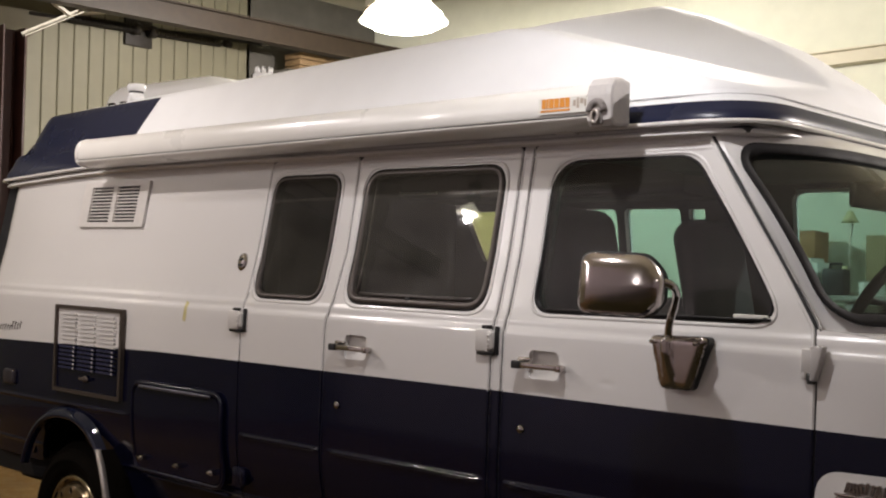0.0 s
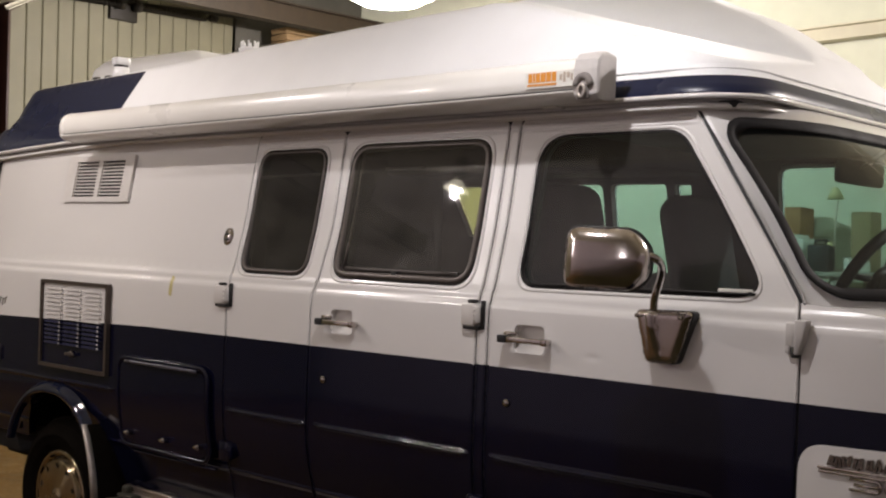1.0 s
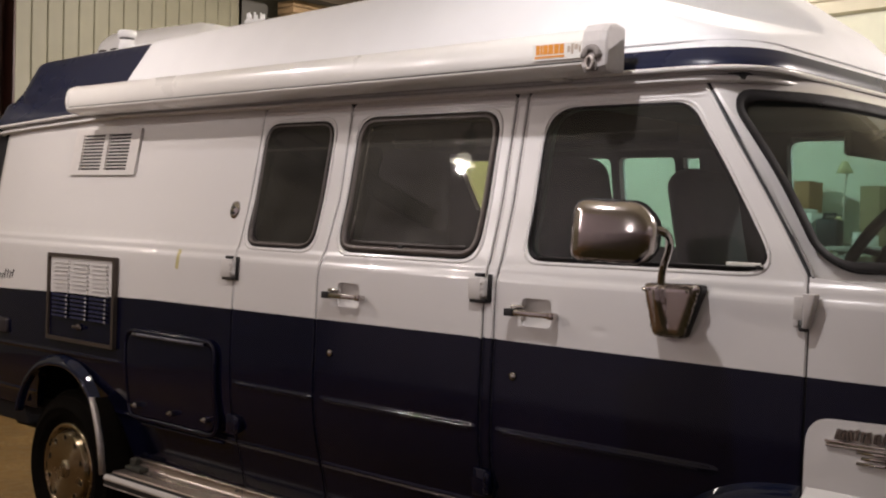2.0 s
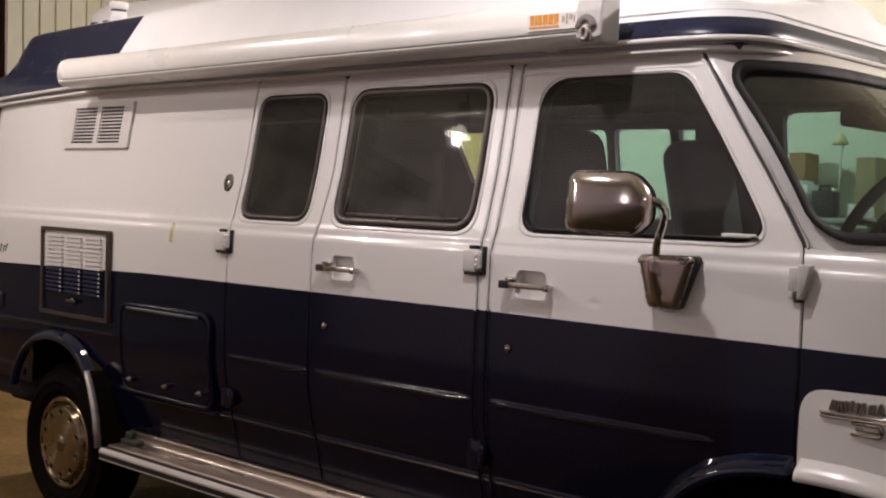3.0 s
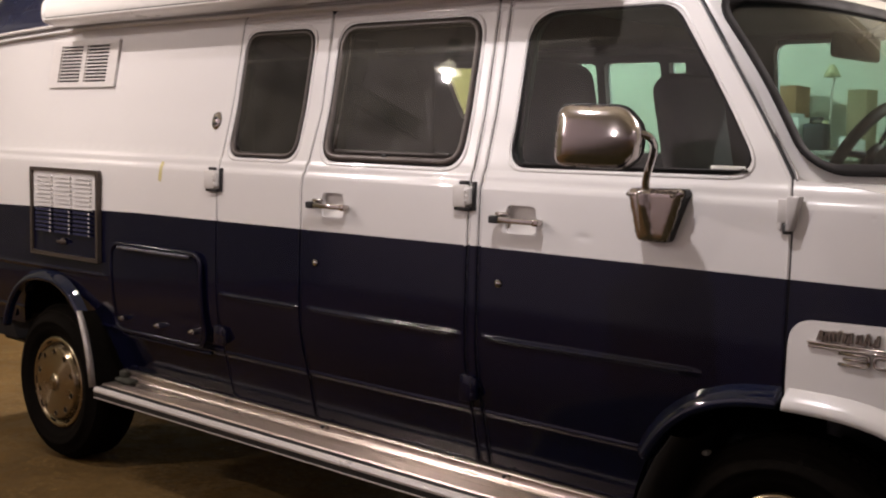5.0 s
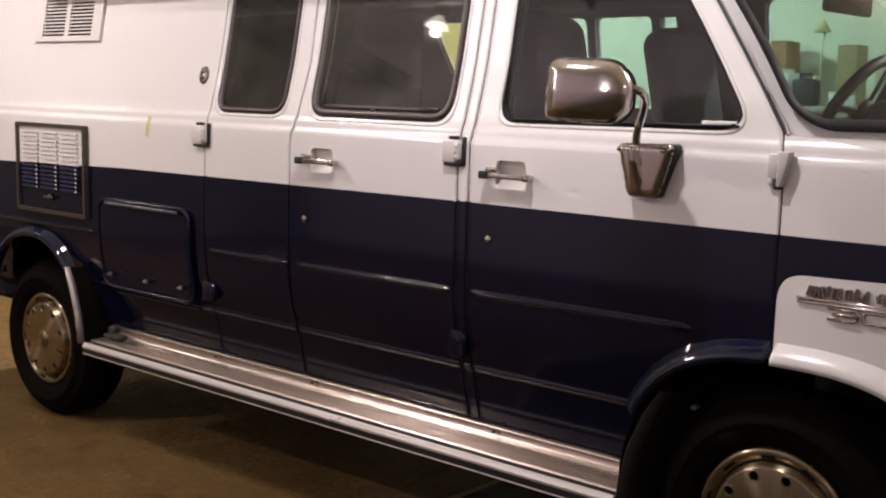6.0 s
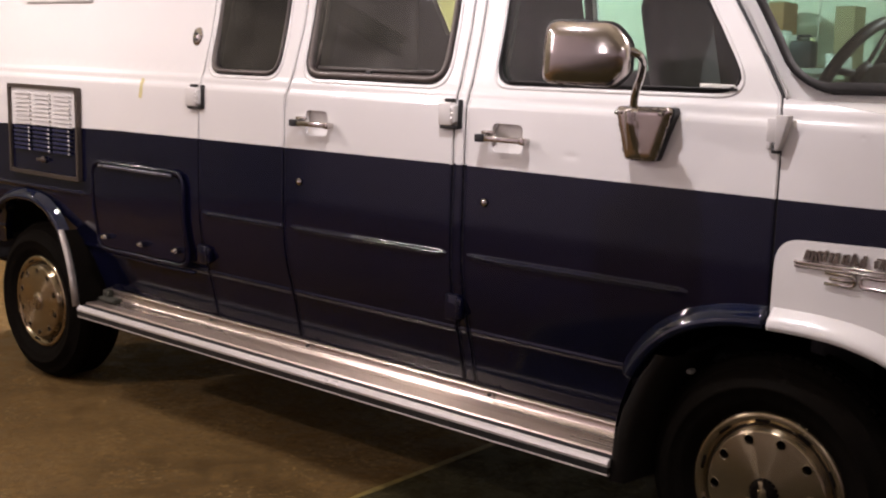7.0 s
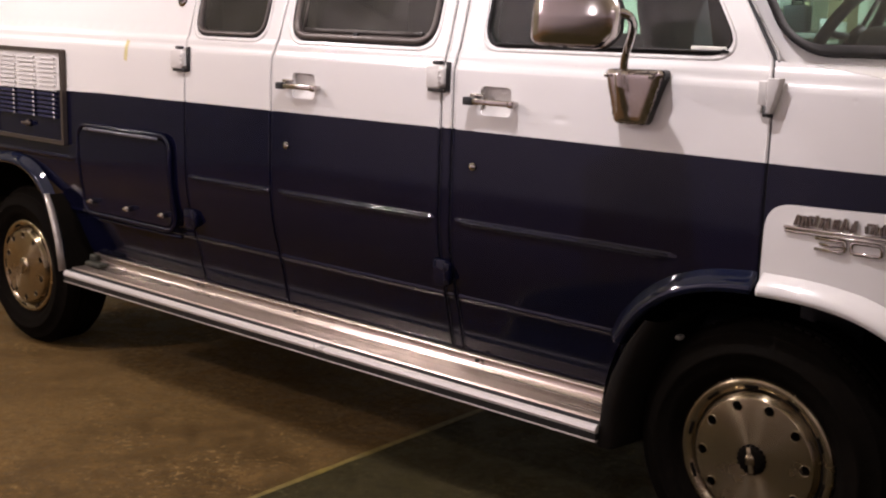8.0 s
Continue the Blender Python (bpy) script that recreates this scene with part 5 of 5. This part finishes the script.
    ac = part("roof_air_conditioner", bm, GEL, van, "white rooftop air conditioner cover")
    for k in range(3):
        part("cover_clip", box_bm(x0 - 0.45 + k * 0.12, x0 - 0.40 + k * 0.12, y0 - 0.395, y0 - 0.37, base + 0.09, base + 0.115, 0.004), PLASTIC_BLACK, ac)


def build_awning():
    # half-round case with a lower lip: (outward, up)
    sect = [(-0.062, -0.062), (-0.02, -0.066), (0.025, -0.062), (0.048, -0.054), (0.058, -0.044), (0.061, -0.038), (0.0575, -0.036), (0.061, -0.033), (0.065, -0.012), (0.064, 0.012), (0.058, 0.036), (0.044, 0.054), (0.022, 0.064), (-0.01, 0.068), (-0.062, 0.066)]
    x0, x1 = -3.655, -0.730
    ya = 0.017

    def zc(x):
        return 2.046 + 0.006 * (x + 2.1)

    path = [(x, ya, zc(x)) for x in span(x0, x1, 0.2)]
    fine = []
    for k in range(len(sect)):
        p, q = Vector(sect[k]), Vector(sect[(k + 1) % len(sect)])
        n0, n1 = Vector(sect[k - 1]), Vector(sect[(k + 2) % len(sect)])
        fine.append(tuple(p))
        if 7 <= k <= 12:
            fine += [tuple(p.lerp(q, f) + f * (1 - f) * 0.35 * ((p - n0) * (1 - f) - (n1 - q) * f)) for f in (0.33, 0.67)]
    awn = part("awning", sweep(path, fine, cap=False), AWNING, van, "long white roll-out awning case along the roof edge")
    part("awning_seam", sweep([(x, ya - 0.0605, zc(x) - 0.0355) for x in span(x0, x1, 0.2)], [(-0.002, -0.0012), (0.002, -0.0012), (0.002, 0.0012), (-0.002, 0.0012)]), RUBBER, awn, "thin dark lid seam")
    part("awning_rear_cap", sweep([(x0 - 0.035, ya, zc(x0)), (x0 - 0.025, ya, zc(x0)), (x0 + 0.01, ya, zc(x0))], [(u * 1.03, v * 1.03) for u, v in sect], scale=[0.86, 0.97, 1.0]), AWNING, awn, "rounded white end cap")
    fs = [(-0.030, -0.066), (0.02, -0.074), (0.055, -0.072), (0.068, -0.055), (0.070, -0.02), (0.070, 0.02), (0.064, 0.05), (0.046, 0.070), (0.015, 0.078), (-0.030, 0.070)]
    cap = part("awning_front_cap", sweep([(x1 - 0.005, ya, zc(x1)), (x1, ya, zc(x1)), (x1 + 0.060, ya, zc(x1)), (x1 + 0.076, ya, zc(x1)), (x1 + 0.080, ya, zc(x1))], fs, scale=[0.98, 1.0, 1.0, 0.94, 0.84]), GREY_CAP, awn, "grey plastic gearbox end cap", False)
    # crank eye under the cap
    eye = join(sweep([(x1 + 0.03 + 0.026 * math.cos(a), ya - 0.069, zc(x1) - 0.030 + 0.030 * math.sin(a)) for a in [math.pi * k / 8 for k in range(9)]], ring(0.012, 8), up=(0, 1, 0)), box_bm(x1 + 0.008, x1 + 0.052, ya - 0.072, ya - 0.062, zc(x1) - 0.068, zc(x1) - 0.022, 0.004))
    part("crank_recess", eye, surface("crank_socket", (0.24, 0.215, 0.20), 0.6), cap, "dark crank socket")
    part("crank_eye", sweep([(x1 + 0.030 + 0.012 * math.cos(a), ya - 0.079, zc(x1) - 0.045 + 0.018 * math.sin(a)) for a in [2 * math.pi * k / 14 for k in range(14)]], ring(0.005, 6), True, (0, 1, 0)), ALUMINIUM, cap, "metal crank eye")
    # label: orange block bars on white
    lab = part("awning_label", box_bm(-0.920, -0.740, ya - 0.0665, ya - 0.058, zc(-0.8) - 0.026, zc(-0.8) + 0.024, 0.001), LABEL_WHITE, awn, "white label with orange bars", False)
    xs = [(-0.900, 0.014), (-0.883, 0.008), (-0.872, 0.016), (-0.853, 0.018), (-0.832, 0.018), (-0.811, 0.016)]
    for bx, w in xs:
        part("label_bar", box_bm(bx - 0.007, bx + w - 0.007, ya - 0.068, ya - 0.065, zc(-0.8) - 0.008, zc(-0.8) + 0.021), ORANGE, lab, smooth=False)
    part("label_bar", box_bm(-0.911, -0.800, ya - 0.068, ya - 0.065, zc(-0.8) - 0.0185, zc(-0.8) - 0.0125), ORANGE, lab, smooth=False)
    for bx, bz, w, h in ((-0.782, -0.006, 0.010, 0.018), (-0.768, -0.012, 0.008, 0.03), (-0.756, 0.0, 0.012, 0.016), (-0.74, -0.008, 0.006, 0.02)):
        part("label_mark", box_bm(bx - 0.007, bx + w - 0.007, ya - 0.068, ya - 0.065, zc(-0.8) + bz, zc(-0.8) + bz + h), surface("label_grey", (0.5, 0.42, 0.34), 0.5) if bx < -0.78 else bpy.data.materials["label_grey"], lab, smooth=False)
    for x in (-3.3, -2.1, -0.95):
        part("awning_bracket", box_bm(x, x + 0.06, 0.07, 0.125, 1.985, 2.05, 0.004), AWNING, awn)


def build_mirror():
    c = Vector((-0.460, -0.250, 1.520))
    loop = rounded([(-0.117, -0.077), (0.073, -0.084), (0.113, -0.045), (0.117, 0.030), (0.070, 0.082), (-0.108, 0.084)], [0.03, 0.05, 0.05, 0.06, 0.06, 0.035], 7)
    rim = dense(loop, 0.006)

    def shell(u, v):
        near = min(math.hypot(u - p[0], v - p[1]) for p in rim)
        near = min(1.0, near / 0.034) if inside((u, v), loop) else 0.0
        edge = 0.034 * (1 - math.sqrt(max(0.0, 1 - (1 - near) ** 2)))
        # two facets that meet in a level crease
        tilt = 0.15 * v + 1.2 * v * v if v > 0 else -0.07 * v + 1.3 * v * v
        return (u, v, 0.070 - tilt - 2.0 * (u - 0.02) ** 2 - edge)

    crease = [[(-0.092, d), (0.092, d)] for d in (-0.004, 0.0, 0.004)]
    bm = skin(loop, [], shell, span(-0.084, 0.084, 0.008), span(-0.052, 0.052, 0.008), crease + [[(u * f, v * f) for u, v in loop + loop[:1]] for f in (0.985, 0.965, 0.935, 0.89, 0.83)], None, 0.085, (0, 0, -1), 0.01)
    head = part("side_mirror", bm, SHELL, van, "chrome-backed door mirror on a bent arm")
    facing = Matrix.Rotation(radians(30), 4, "Z")
    head.matrix_local = Matrix.Translation(c) @ facing @ Matrix(((1, 0, 0), (0, 0, -1), (0, 1, 0))).to_4x4()
    part("mirror_rim", sweep([(u, v, -0.045) for u, v in loop], ring(0.006, 8), True, (0, 0, 1)), RUBBER, head, "black mirror rim")
    part("mirror_glass", skin(loop, [], lambda u, v: (u, v, -0.043), [], [], (), None, 0), CHROME, head, "silvered mirror glass")
    arm = [(-0.438, -0.045, 1.365), (-0.434, -0.052, 1.40), (-0.416, -0.070, 1.435), (-0.372, -0.120, 1.478), (-0.345, -0.165, 1.510), (-0.350, -0.200, 1.528), (-0.385, -0.222, 1.532)]
    fine = []
    for i in range(len(arm) - 1):
        p0, p1, p2, p3 = (Vector(arm[max(0, min(len(arm) - 1, i + d))]) for d in (-1, 0, 1, 2))
        for k in range(5):
            t = k / 5
            fine.append(0.5 * ((2 * p1) + (p2 - p0) * t + (2 * p0 - 5 * p1 + 4 * p2 - p3) * t * t + (3 * p1 - p0 - 3 * p2 + p3) * t ** 3))
    fine.append(Vector(arm[-1]))
    part("mirror_arm", sweep(fine, ring(0.0115, 12), up=(0.3, 1, 0.1)), CHROME, van, "bent chrome mirror arm")
    # tapering foot on the door: black pad, chrome plate and a ridge below the arm
    loop = rounded([(-0.502, 1.380), (-0.470, 1.232), (-0.372, 1.232), (-0.316, 1.384)], [0.014, 0.016, 0.02, 0.016], 5)
    foot = part("mirror_foot", skin(loop, [], lambda x, z: (x, -0.024, z), [], [], (), None, 0.030), RUBBER, van, "tapered chrome mirror foot on a black pad", False)

    def plate(x, z):
        near = min(math.hypot(x - p[0], z - p[1]) for p in loop_fine) if inside((x, z), loop) else 0.0
        rise = 0.016 * math.sqrt(max(0.0, 1 - (1 - min(1.0, near / 0.022)) ** 2))
        across = (x + 0.443 - 0.06 * (1.38 - z)) / (0.017 + 0.03 * (1.38 - z))
        ridge = 0.022 * max(0.0, 1 - across * across) ** 0.5 * max(0.0, min(1.0, (z - 1.242) / 0.09)) if abs(across) < 1 else 0.0
        return (x, -0.024 - rise - ridge - 0.07 * max(0.0, z - 1.232), z)

    loop_fine = dense(loop, 0.006)
    part("foot_plate", skin(loop, [], plate, span(-0.50, -0.316, 0.005), span(1.236, 1.38, 0.007), (), None, 0, (0, 1, 0), 0.01), SHELL, foot, "dark polished chrome plate")
    for x, z in ((-0.483, 1.364), (-0.345, 1.366)):
        part("foot_bolt", lathe([(0.0, -0.048), (0.005, -0.046), (0.007, -0.038), (0.0, -0.038)], 12, "y", (x, -0.020, z)), CHROME, foot)


def screen_point(u, v):
    """The windscreen and its surround: u from -1 to 1 across, v from 0 at the cowl to 1 at the header."""
    uu = max(-1.0, min(1.0, u))
    yb, yt = 1.01 + 0.94 * uu, 1.01 + 0.87 * uu
    xb = 0.33 - 0.40 * abs(uu) ** 4
    xt = -0.19 - 0.20 * abs(uu) ** 6
    w = v
    edge = Vector((xb + (xt - xb) * w + math.sin(math.pi * max(0, min(1, w))) * (0.03 * (1 - abs(uu)) + 0.026 * abs(uu) ** 6), yb + (yt - yb) * w, 1.425 + 0.51 * w))
    if abs(u) > 1:
        f = (abs(u) - 1) / 0.12
        z = edge.z
        sx = float(np.interp(z, [1.30, 1.42, 1.44, 1.542, 1.679, 1.824, 1.944, 2.0], [-0.012, -0.028, -0.037, -0.113, -0.213, -0.318, -0.408, -0.45]))
        sy = float(np.interp(z, PZ, PY))
        seam = Vector((sx, sy if u < 0 else WIDE - sy, z))
        edge = edge.lerp(seam, f)
    return edge


def build_screen():
    # corners are wide across and short in height, so round them with true lengths
    def corner(cx, cz, sx, sz):
        return [(cx + sx * (0.055 if sz > 0 else 0.06) * (1 - math.sin(a)), cz + sz * (0.16 if sz > 0 else 0.14) * (1 - math.cos(a))) for a in [math.pi / 2 * k / 7 for k in range(8)]]
    hole = corner(-0.972, 0.036, 1, 1) + corner(0.972, 0.036, -1, 1)[::-1] + corner(0.985, 0.965, -1, -1) + corner(-0.985, 0.965, 1, -1)[::-1]
    c = (0.0, 0.5)
    hole = sorted(hole, key=lambda p: math.atan2(p[1] - c[1], p[0] - c[0]))
    bm = skin([(-1.12, -0.02), (1.12, -0.02), (1.12, 1.10), (-1.12, 1.10)], [hole], lambda u, v: tuple(screen_point(u, v)), span(-1.12, 1.12, 0.02), span(-0.02, 1.1, 0.06), (), None, 0.02, (-0.15, 0.95, -0.1))
    sur = part("screen_surround", bm, WHITE, van, "white windscreen pillars and header")
    path = [screen_point(u, v) + Vector((0.006, 0.012 * math.copysign(abs(u) ** 8, u), 0.005)) for u, v in dense(hole, 0.04)]
    part("windscreen_gasket", sweep(path, ring(0.024, 10, 0.008), True, (0.8, 0, 0.6)), GASKET, sur, "wide black rubber windscreen gasket")
    pane = skin(hole, [], lambda u, v: tuple(screen_point(u, v)), span(-0.96, 0.96, 0.06), span(0, 1, 0.12), (), None, 0.004, (-0.9, 0, -0.4))
    ob = part("windscreen", pane, GLASS_CAB, sur, "green-tinted windscreen")
    ob.visible_shadow = False
    seam = [screen_point(u, -0.012) + Vector((0.001, -0.003, 0.001)) for u in span(-1.115, -1.01, 0.02)]
    part("pillar_seam", sweep(seam, ring(0.0022, 6), up=(0, 1, 0)), RUBBER, sur, "dark joint at the foot of the pillar")
    # cowl side between the windscreen's foot and the fender's upper edge
    bm = bmesh.new()
    rows = []
    for i in range(33):
        f = i / 32
        x = -0.040 + 0.86 * f
        zt = float(np.interp(x, [-0.04, 0.05, 0.30, 0.84], [1.422, 1.415, 1.385, 1.30]))
        top, low = screen_point(-1.12 + 0.85 * f ** 0.8, -0.02) + Vector((0.004, -0.002, -0.002)), Vector((x, side_y(x, zt) + 0.002, zt - 0.001))
        rows.append([bm.verts.new(top.lerp(low, k / 8) + Vector((0, 0, 0.010 * math.sin(math.pi * k / 8) * min(1, 4 * f)))) for k in range(9)])
    for i in range(32):
        for k in range(8):
            bm.faces.new((rows[i][k], rows[i][k + 1], rows[i + 1][k + 1], rows[i + 1][k]))
    part("cowl_side", bm, WHITE, van, "white cowl beside the bonnet")
    # short bonnet and plain nose that close the front
    bm = bmesh.new()
    rows = []
    for i in range(13):
        f = i / 12
        row = []
        for j in range(25):
            u = -1 + 2 * j / 24
            b = screen_point(u, -0.02)
            tip = Vector((0.84 - 0.10 * abs(u) ** 3, 1.01 + 0.80 * u, 1.28 - 0.02 * abs(u)))
            p = b.lerp(tip, f)
            p.z += 0.05 * math.sin(math.pi * f) * (1 - 0.5 * u * u) - 0.012
            if j == 0:
                zt = float(np.interp(p.x, [-0.04, 0.05, 0.30, 0.84], [1.422, 1.415, 1.385, 1.30]))
                row.append(bm.verts.new((p.x, side_y(p.x, zt) + 0.003, zt - 0.002)))
            row.append(bm.verts.new(p))
        rows.append(row)
    rows.append([bm.verts.new((v.co.x + 0.04, v.co.y, 0.95)) for v in rows[-1]])
    rows.append([bm.verts.new((v.co.x, v.co.y, 0.42)) for v in rows[-1]])
    for i in range(len(rows) - 1):
        for j in range(25):
            bm.faces.new((rows[i][j], rows[i][j + 1], rows[i + 1][j + 1], rows[i + 1][j]))
    bmesh.ops.recalc_face_normals(bm, faces=bm.faces[:])
    part("bonnet", bm, WHITE, van, "white bonnet and nose")


def far(x, z):
    return (x, WIDE - float(np.interp(z, PZ, PY)), z)


def build_far_side():
    fw = rounded([(-1.018, 1.423), (-0.128, 1.430), (-0.46, 1.928), (-1.018, 1.928)], [0.07, 0.06, 0.08, 0.05], 6)
    f2 = rect(-2.25, -1.93, 1.45, 1.868, 0.04)
    f3 = rect(-1.885, -1.575, 1.45, 1.868, 0.03)
    f4 = rounded([(-2.815, 1.60), (-2.62, 1.60), (-2.62, 1.862), (-2.925, 1.862)], 0.015, 4)
    f5 = rect(-1.53, -1.445, 1.815, 1.862, 0.006)
    out = [(-4.75, 0.45), (0.8, 0.45), (0.8, 1.33), (-0.047, 1.425), (-0.433, 2.0), (-4.75, 2.0)]
    bm = skin(out, [fw, f2, f3, f4, f5], far, span(-4.7, 0.8, 0.25), span(0.45, 2.0, 0.1), [STRIPE], two_tone, -0.012)
    wall = part("far_side_wall", bm, [WHITE, BLUE], van, "white and navy far side of the van")
    lining = skin(out, [fw, f2, f3, f4, f5], lambda x, z: (x, far(x, z)[1] - 0.05, z), [], span(0.45, 2.0, 0.2), (), None, 0)
    part("far_side_lining", lining, TRIM_IN, van, "dark cabin lining")
    rail = sweep([(x, WIDE - float(np.interp(1.93, PZ, PY)) - 0.058, 1.932) for x in span(-0.99, -0.46, 0.1)], [(-0.006, -0.008), (0.006, -0.008), (0.006, 0.008), (-0.006, 0.008)])
    part("window_rail", rail, LABEL_WHITE, wall, "white rail over the far window")
    for w in (fw, f2, f3, f4, f5):
        pane = skin(w, [], lambda x, z: (x, far(x, z)[1] - 0.02, z), [], span(1.4, 1.9, 0.1), (), None, 0)
        ob = part("window_pane", pane, GLASS_CLEAR if w is f4 else GLASS_FAR, wall)
        ob.visible_shadow = False


def build_cabin():
    # near-side lining behind the panels, with the same openings
    out = [(-4.75, 0.42), (-0.40, 0.42), (-0.40, 0.86), (-0.06, 0.89), (-0.06, 1.40), (-0.125, 1.50), (-0.44, 1.93), (-0.44, 2.0), (-4.75, 2.0)]
    bm = skin(out, [W1, W2, W3], lambda x, z: (x, float(np.interp(z, PZ, PY)) + 0.045 + (0.22 if (z < 0.86 and -4.25 < x < -3.2) else 0), z), span(-4.7, 0.0, 0.1), span(0.42, 2.0, 0.05), (), None, 0)
    part("cabin_lining", bm, DARK, van, "dark cabin lining")
    part("cabin_floor", box_bm(-4.7, 0.0, 0.34, 1.72, 0.60, 0.64, 0.01), TRIM_IN, van, "dark cabin floor")
    part("rear_wall", box_bm(-4.70, -4.66, 0.25, 1.77, 0.45, 2.02), WHITE, van, "white rear end of the van")
    # unseen boxes added under the bonnet to block light through the front
    part("nose_light_block", join(box_bm(0.06, 0.80, 0.12, 1.90, 0.92, 1.24, 0.02), box_bm(0.06, 0.80, 0.57, 1.45, 0.42, 0.92, 0.02)), UNDER, van, "unseen dark boxes in the nose that stop light")
    part("firewall", box_bm(0.02, 0.06, 0.18, 1.84, 0.45, 1.30), TRIM_IN, van, "dark bulkhead")
    part("headliner", box_bm(-1.2, -0.32, 0.16, 1.86, 1.965, 1.985), TRIM_IN, van, "dark headliner over the cab")
    part("galley_cabinet", box_bm(-4.6, -2.98, 1.2, 1.86, 0.64, 1.98, 0.01), TRIM_IN, van, "dark galley cabinet")
    part("overhead_locker", box_bm(-4.4, -1.3, 1.42, 1.86, 1.90, 2.15, 0.01), DARK, van, "dark overhead locker")
    part("cabinet_rail", box_bm(-3.5, -2.72, 1.405, 1.418, 1.925, 1.94, 0.003), ALUMINIUM, van, "bright locker edge rail")
    part("wardrobe", box_bm(-3.2, -2.5, 0.24, 0.6, 0.64, 1.95, 0.01), DARK, van, "dark wardrobe by the side door")
    # seats
    for y in (0.52, 1.46):
        seat = part("front_seat", box_bm(-1.08, -0.55, y - 0.25, y + 0.25, 0.92, 1.10, 0.06, 3), CLOTH, van, "dark cloth cab seat with high back")
        back = box_bm(-0.075, 0.075, -0.205, 0.205, 0.0, 0.735, 0.074, 6)
        b = part("backrest", back, CLOTH, seat)
        b.matrix_local = pose(-1.06, y, 1.06, 0, -12, 0)
        part("pedestal", box_bm(-1.0, -0.6, y - 0.2, y + 0.2, 0.64, 0.93, 0.01), TRIM_IN, seat)
    # dash, wheel and inside mirror
    part("dashboard", box_bm(-0.20, 0.16, 0.20, 1.82, 1.05, 1.435, 0.05, 4), TRIM_IN, van, "grey dashboard")
    part("dash_cowl", box_bm(-0.32, -0.05, 1.20, 1.72, 1.30, 1.515, 0.06, 4), TRIM_IN, van, "instrument cowl")
    wheel_path = [(0.205 * math.cos(a), 0.205 * math.sin(a), 0) for a in [2 * math.pi * k / 40 for k in range(40)]]
    sw = part("steering_wheel", sweep(wheel_path, ring(0.022, 10), True), PLASTIC_BLACK, van, "black steering wheel")
    sw.matrix_local = pose(-0.44, 1.46, 1.485, 0, -58, 0)
    for a in (0.3, math.pi - 0.3, -math.pi / 2):
        part("spoke", sweep([(0.18 * math.cos(a), 0.18 * math.sin(a), 0), (0, 0, -0.03)], ring(0.014, 8, 0.008)), PLASTIC_BLACK, sw)
    part("hub", lathe([(0.0, -0.05), (0.05, -0.05), (0.055, -0.02), (0.0, -0.015)], 20, "z"), PLASTIC_BLACK, sw)
    part("column", sweep([(0, 0, -0.04), (0, 0, -0.35)], ring(0.03, 10)), PLASTIC_BLACK, sw)
    part("inside_mirror", box_bm(-0.335, -0.305, 0.86, 1.22, 1.795, 1.880, 0.014, 3), PLASTIC_BLACK, van, "inside rear-view mirror")
    part("mirror_stalk", sweep([(-0.305, 1.01, 1.85), (-0.19, 1.01, 1.93)], ring(0.008, 8)), PLASTIC_BLACK, van)


build_roof()
build_awning()
build_mirror()
build_screen()
build_far_side()
build_cabin()
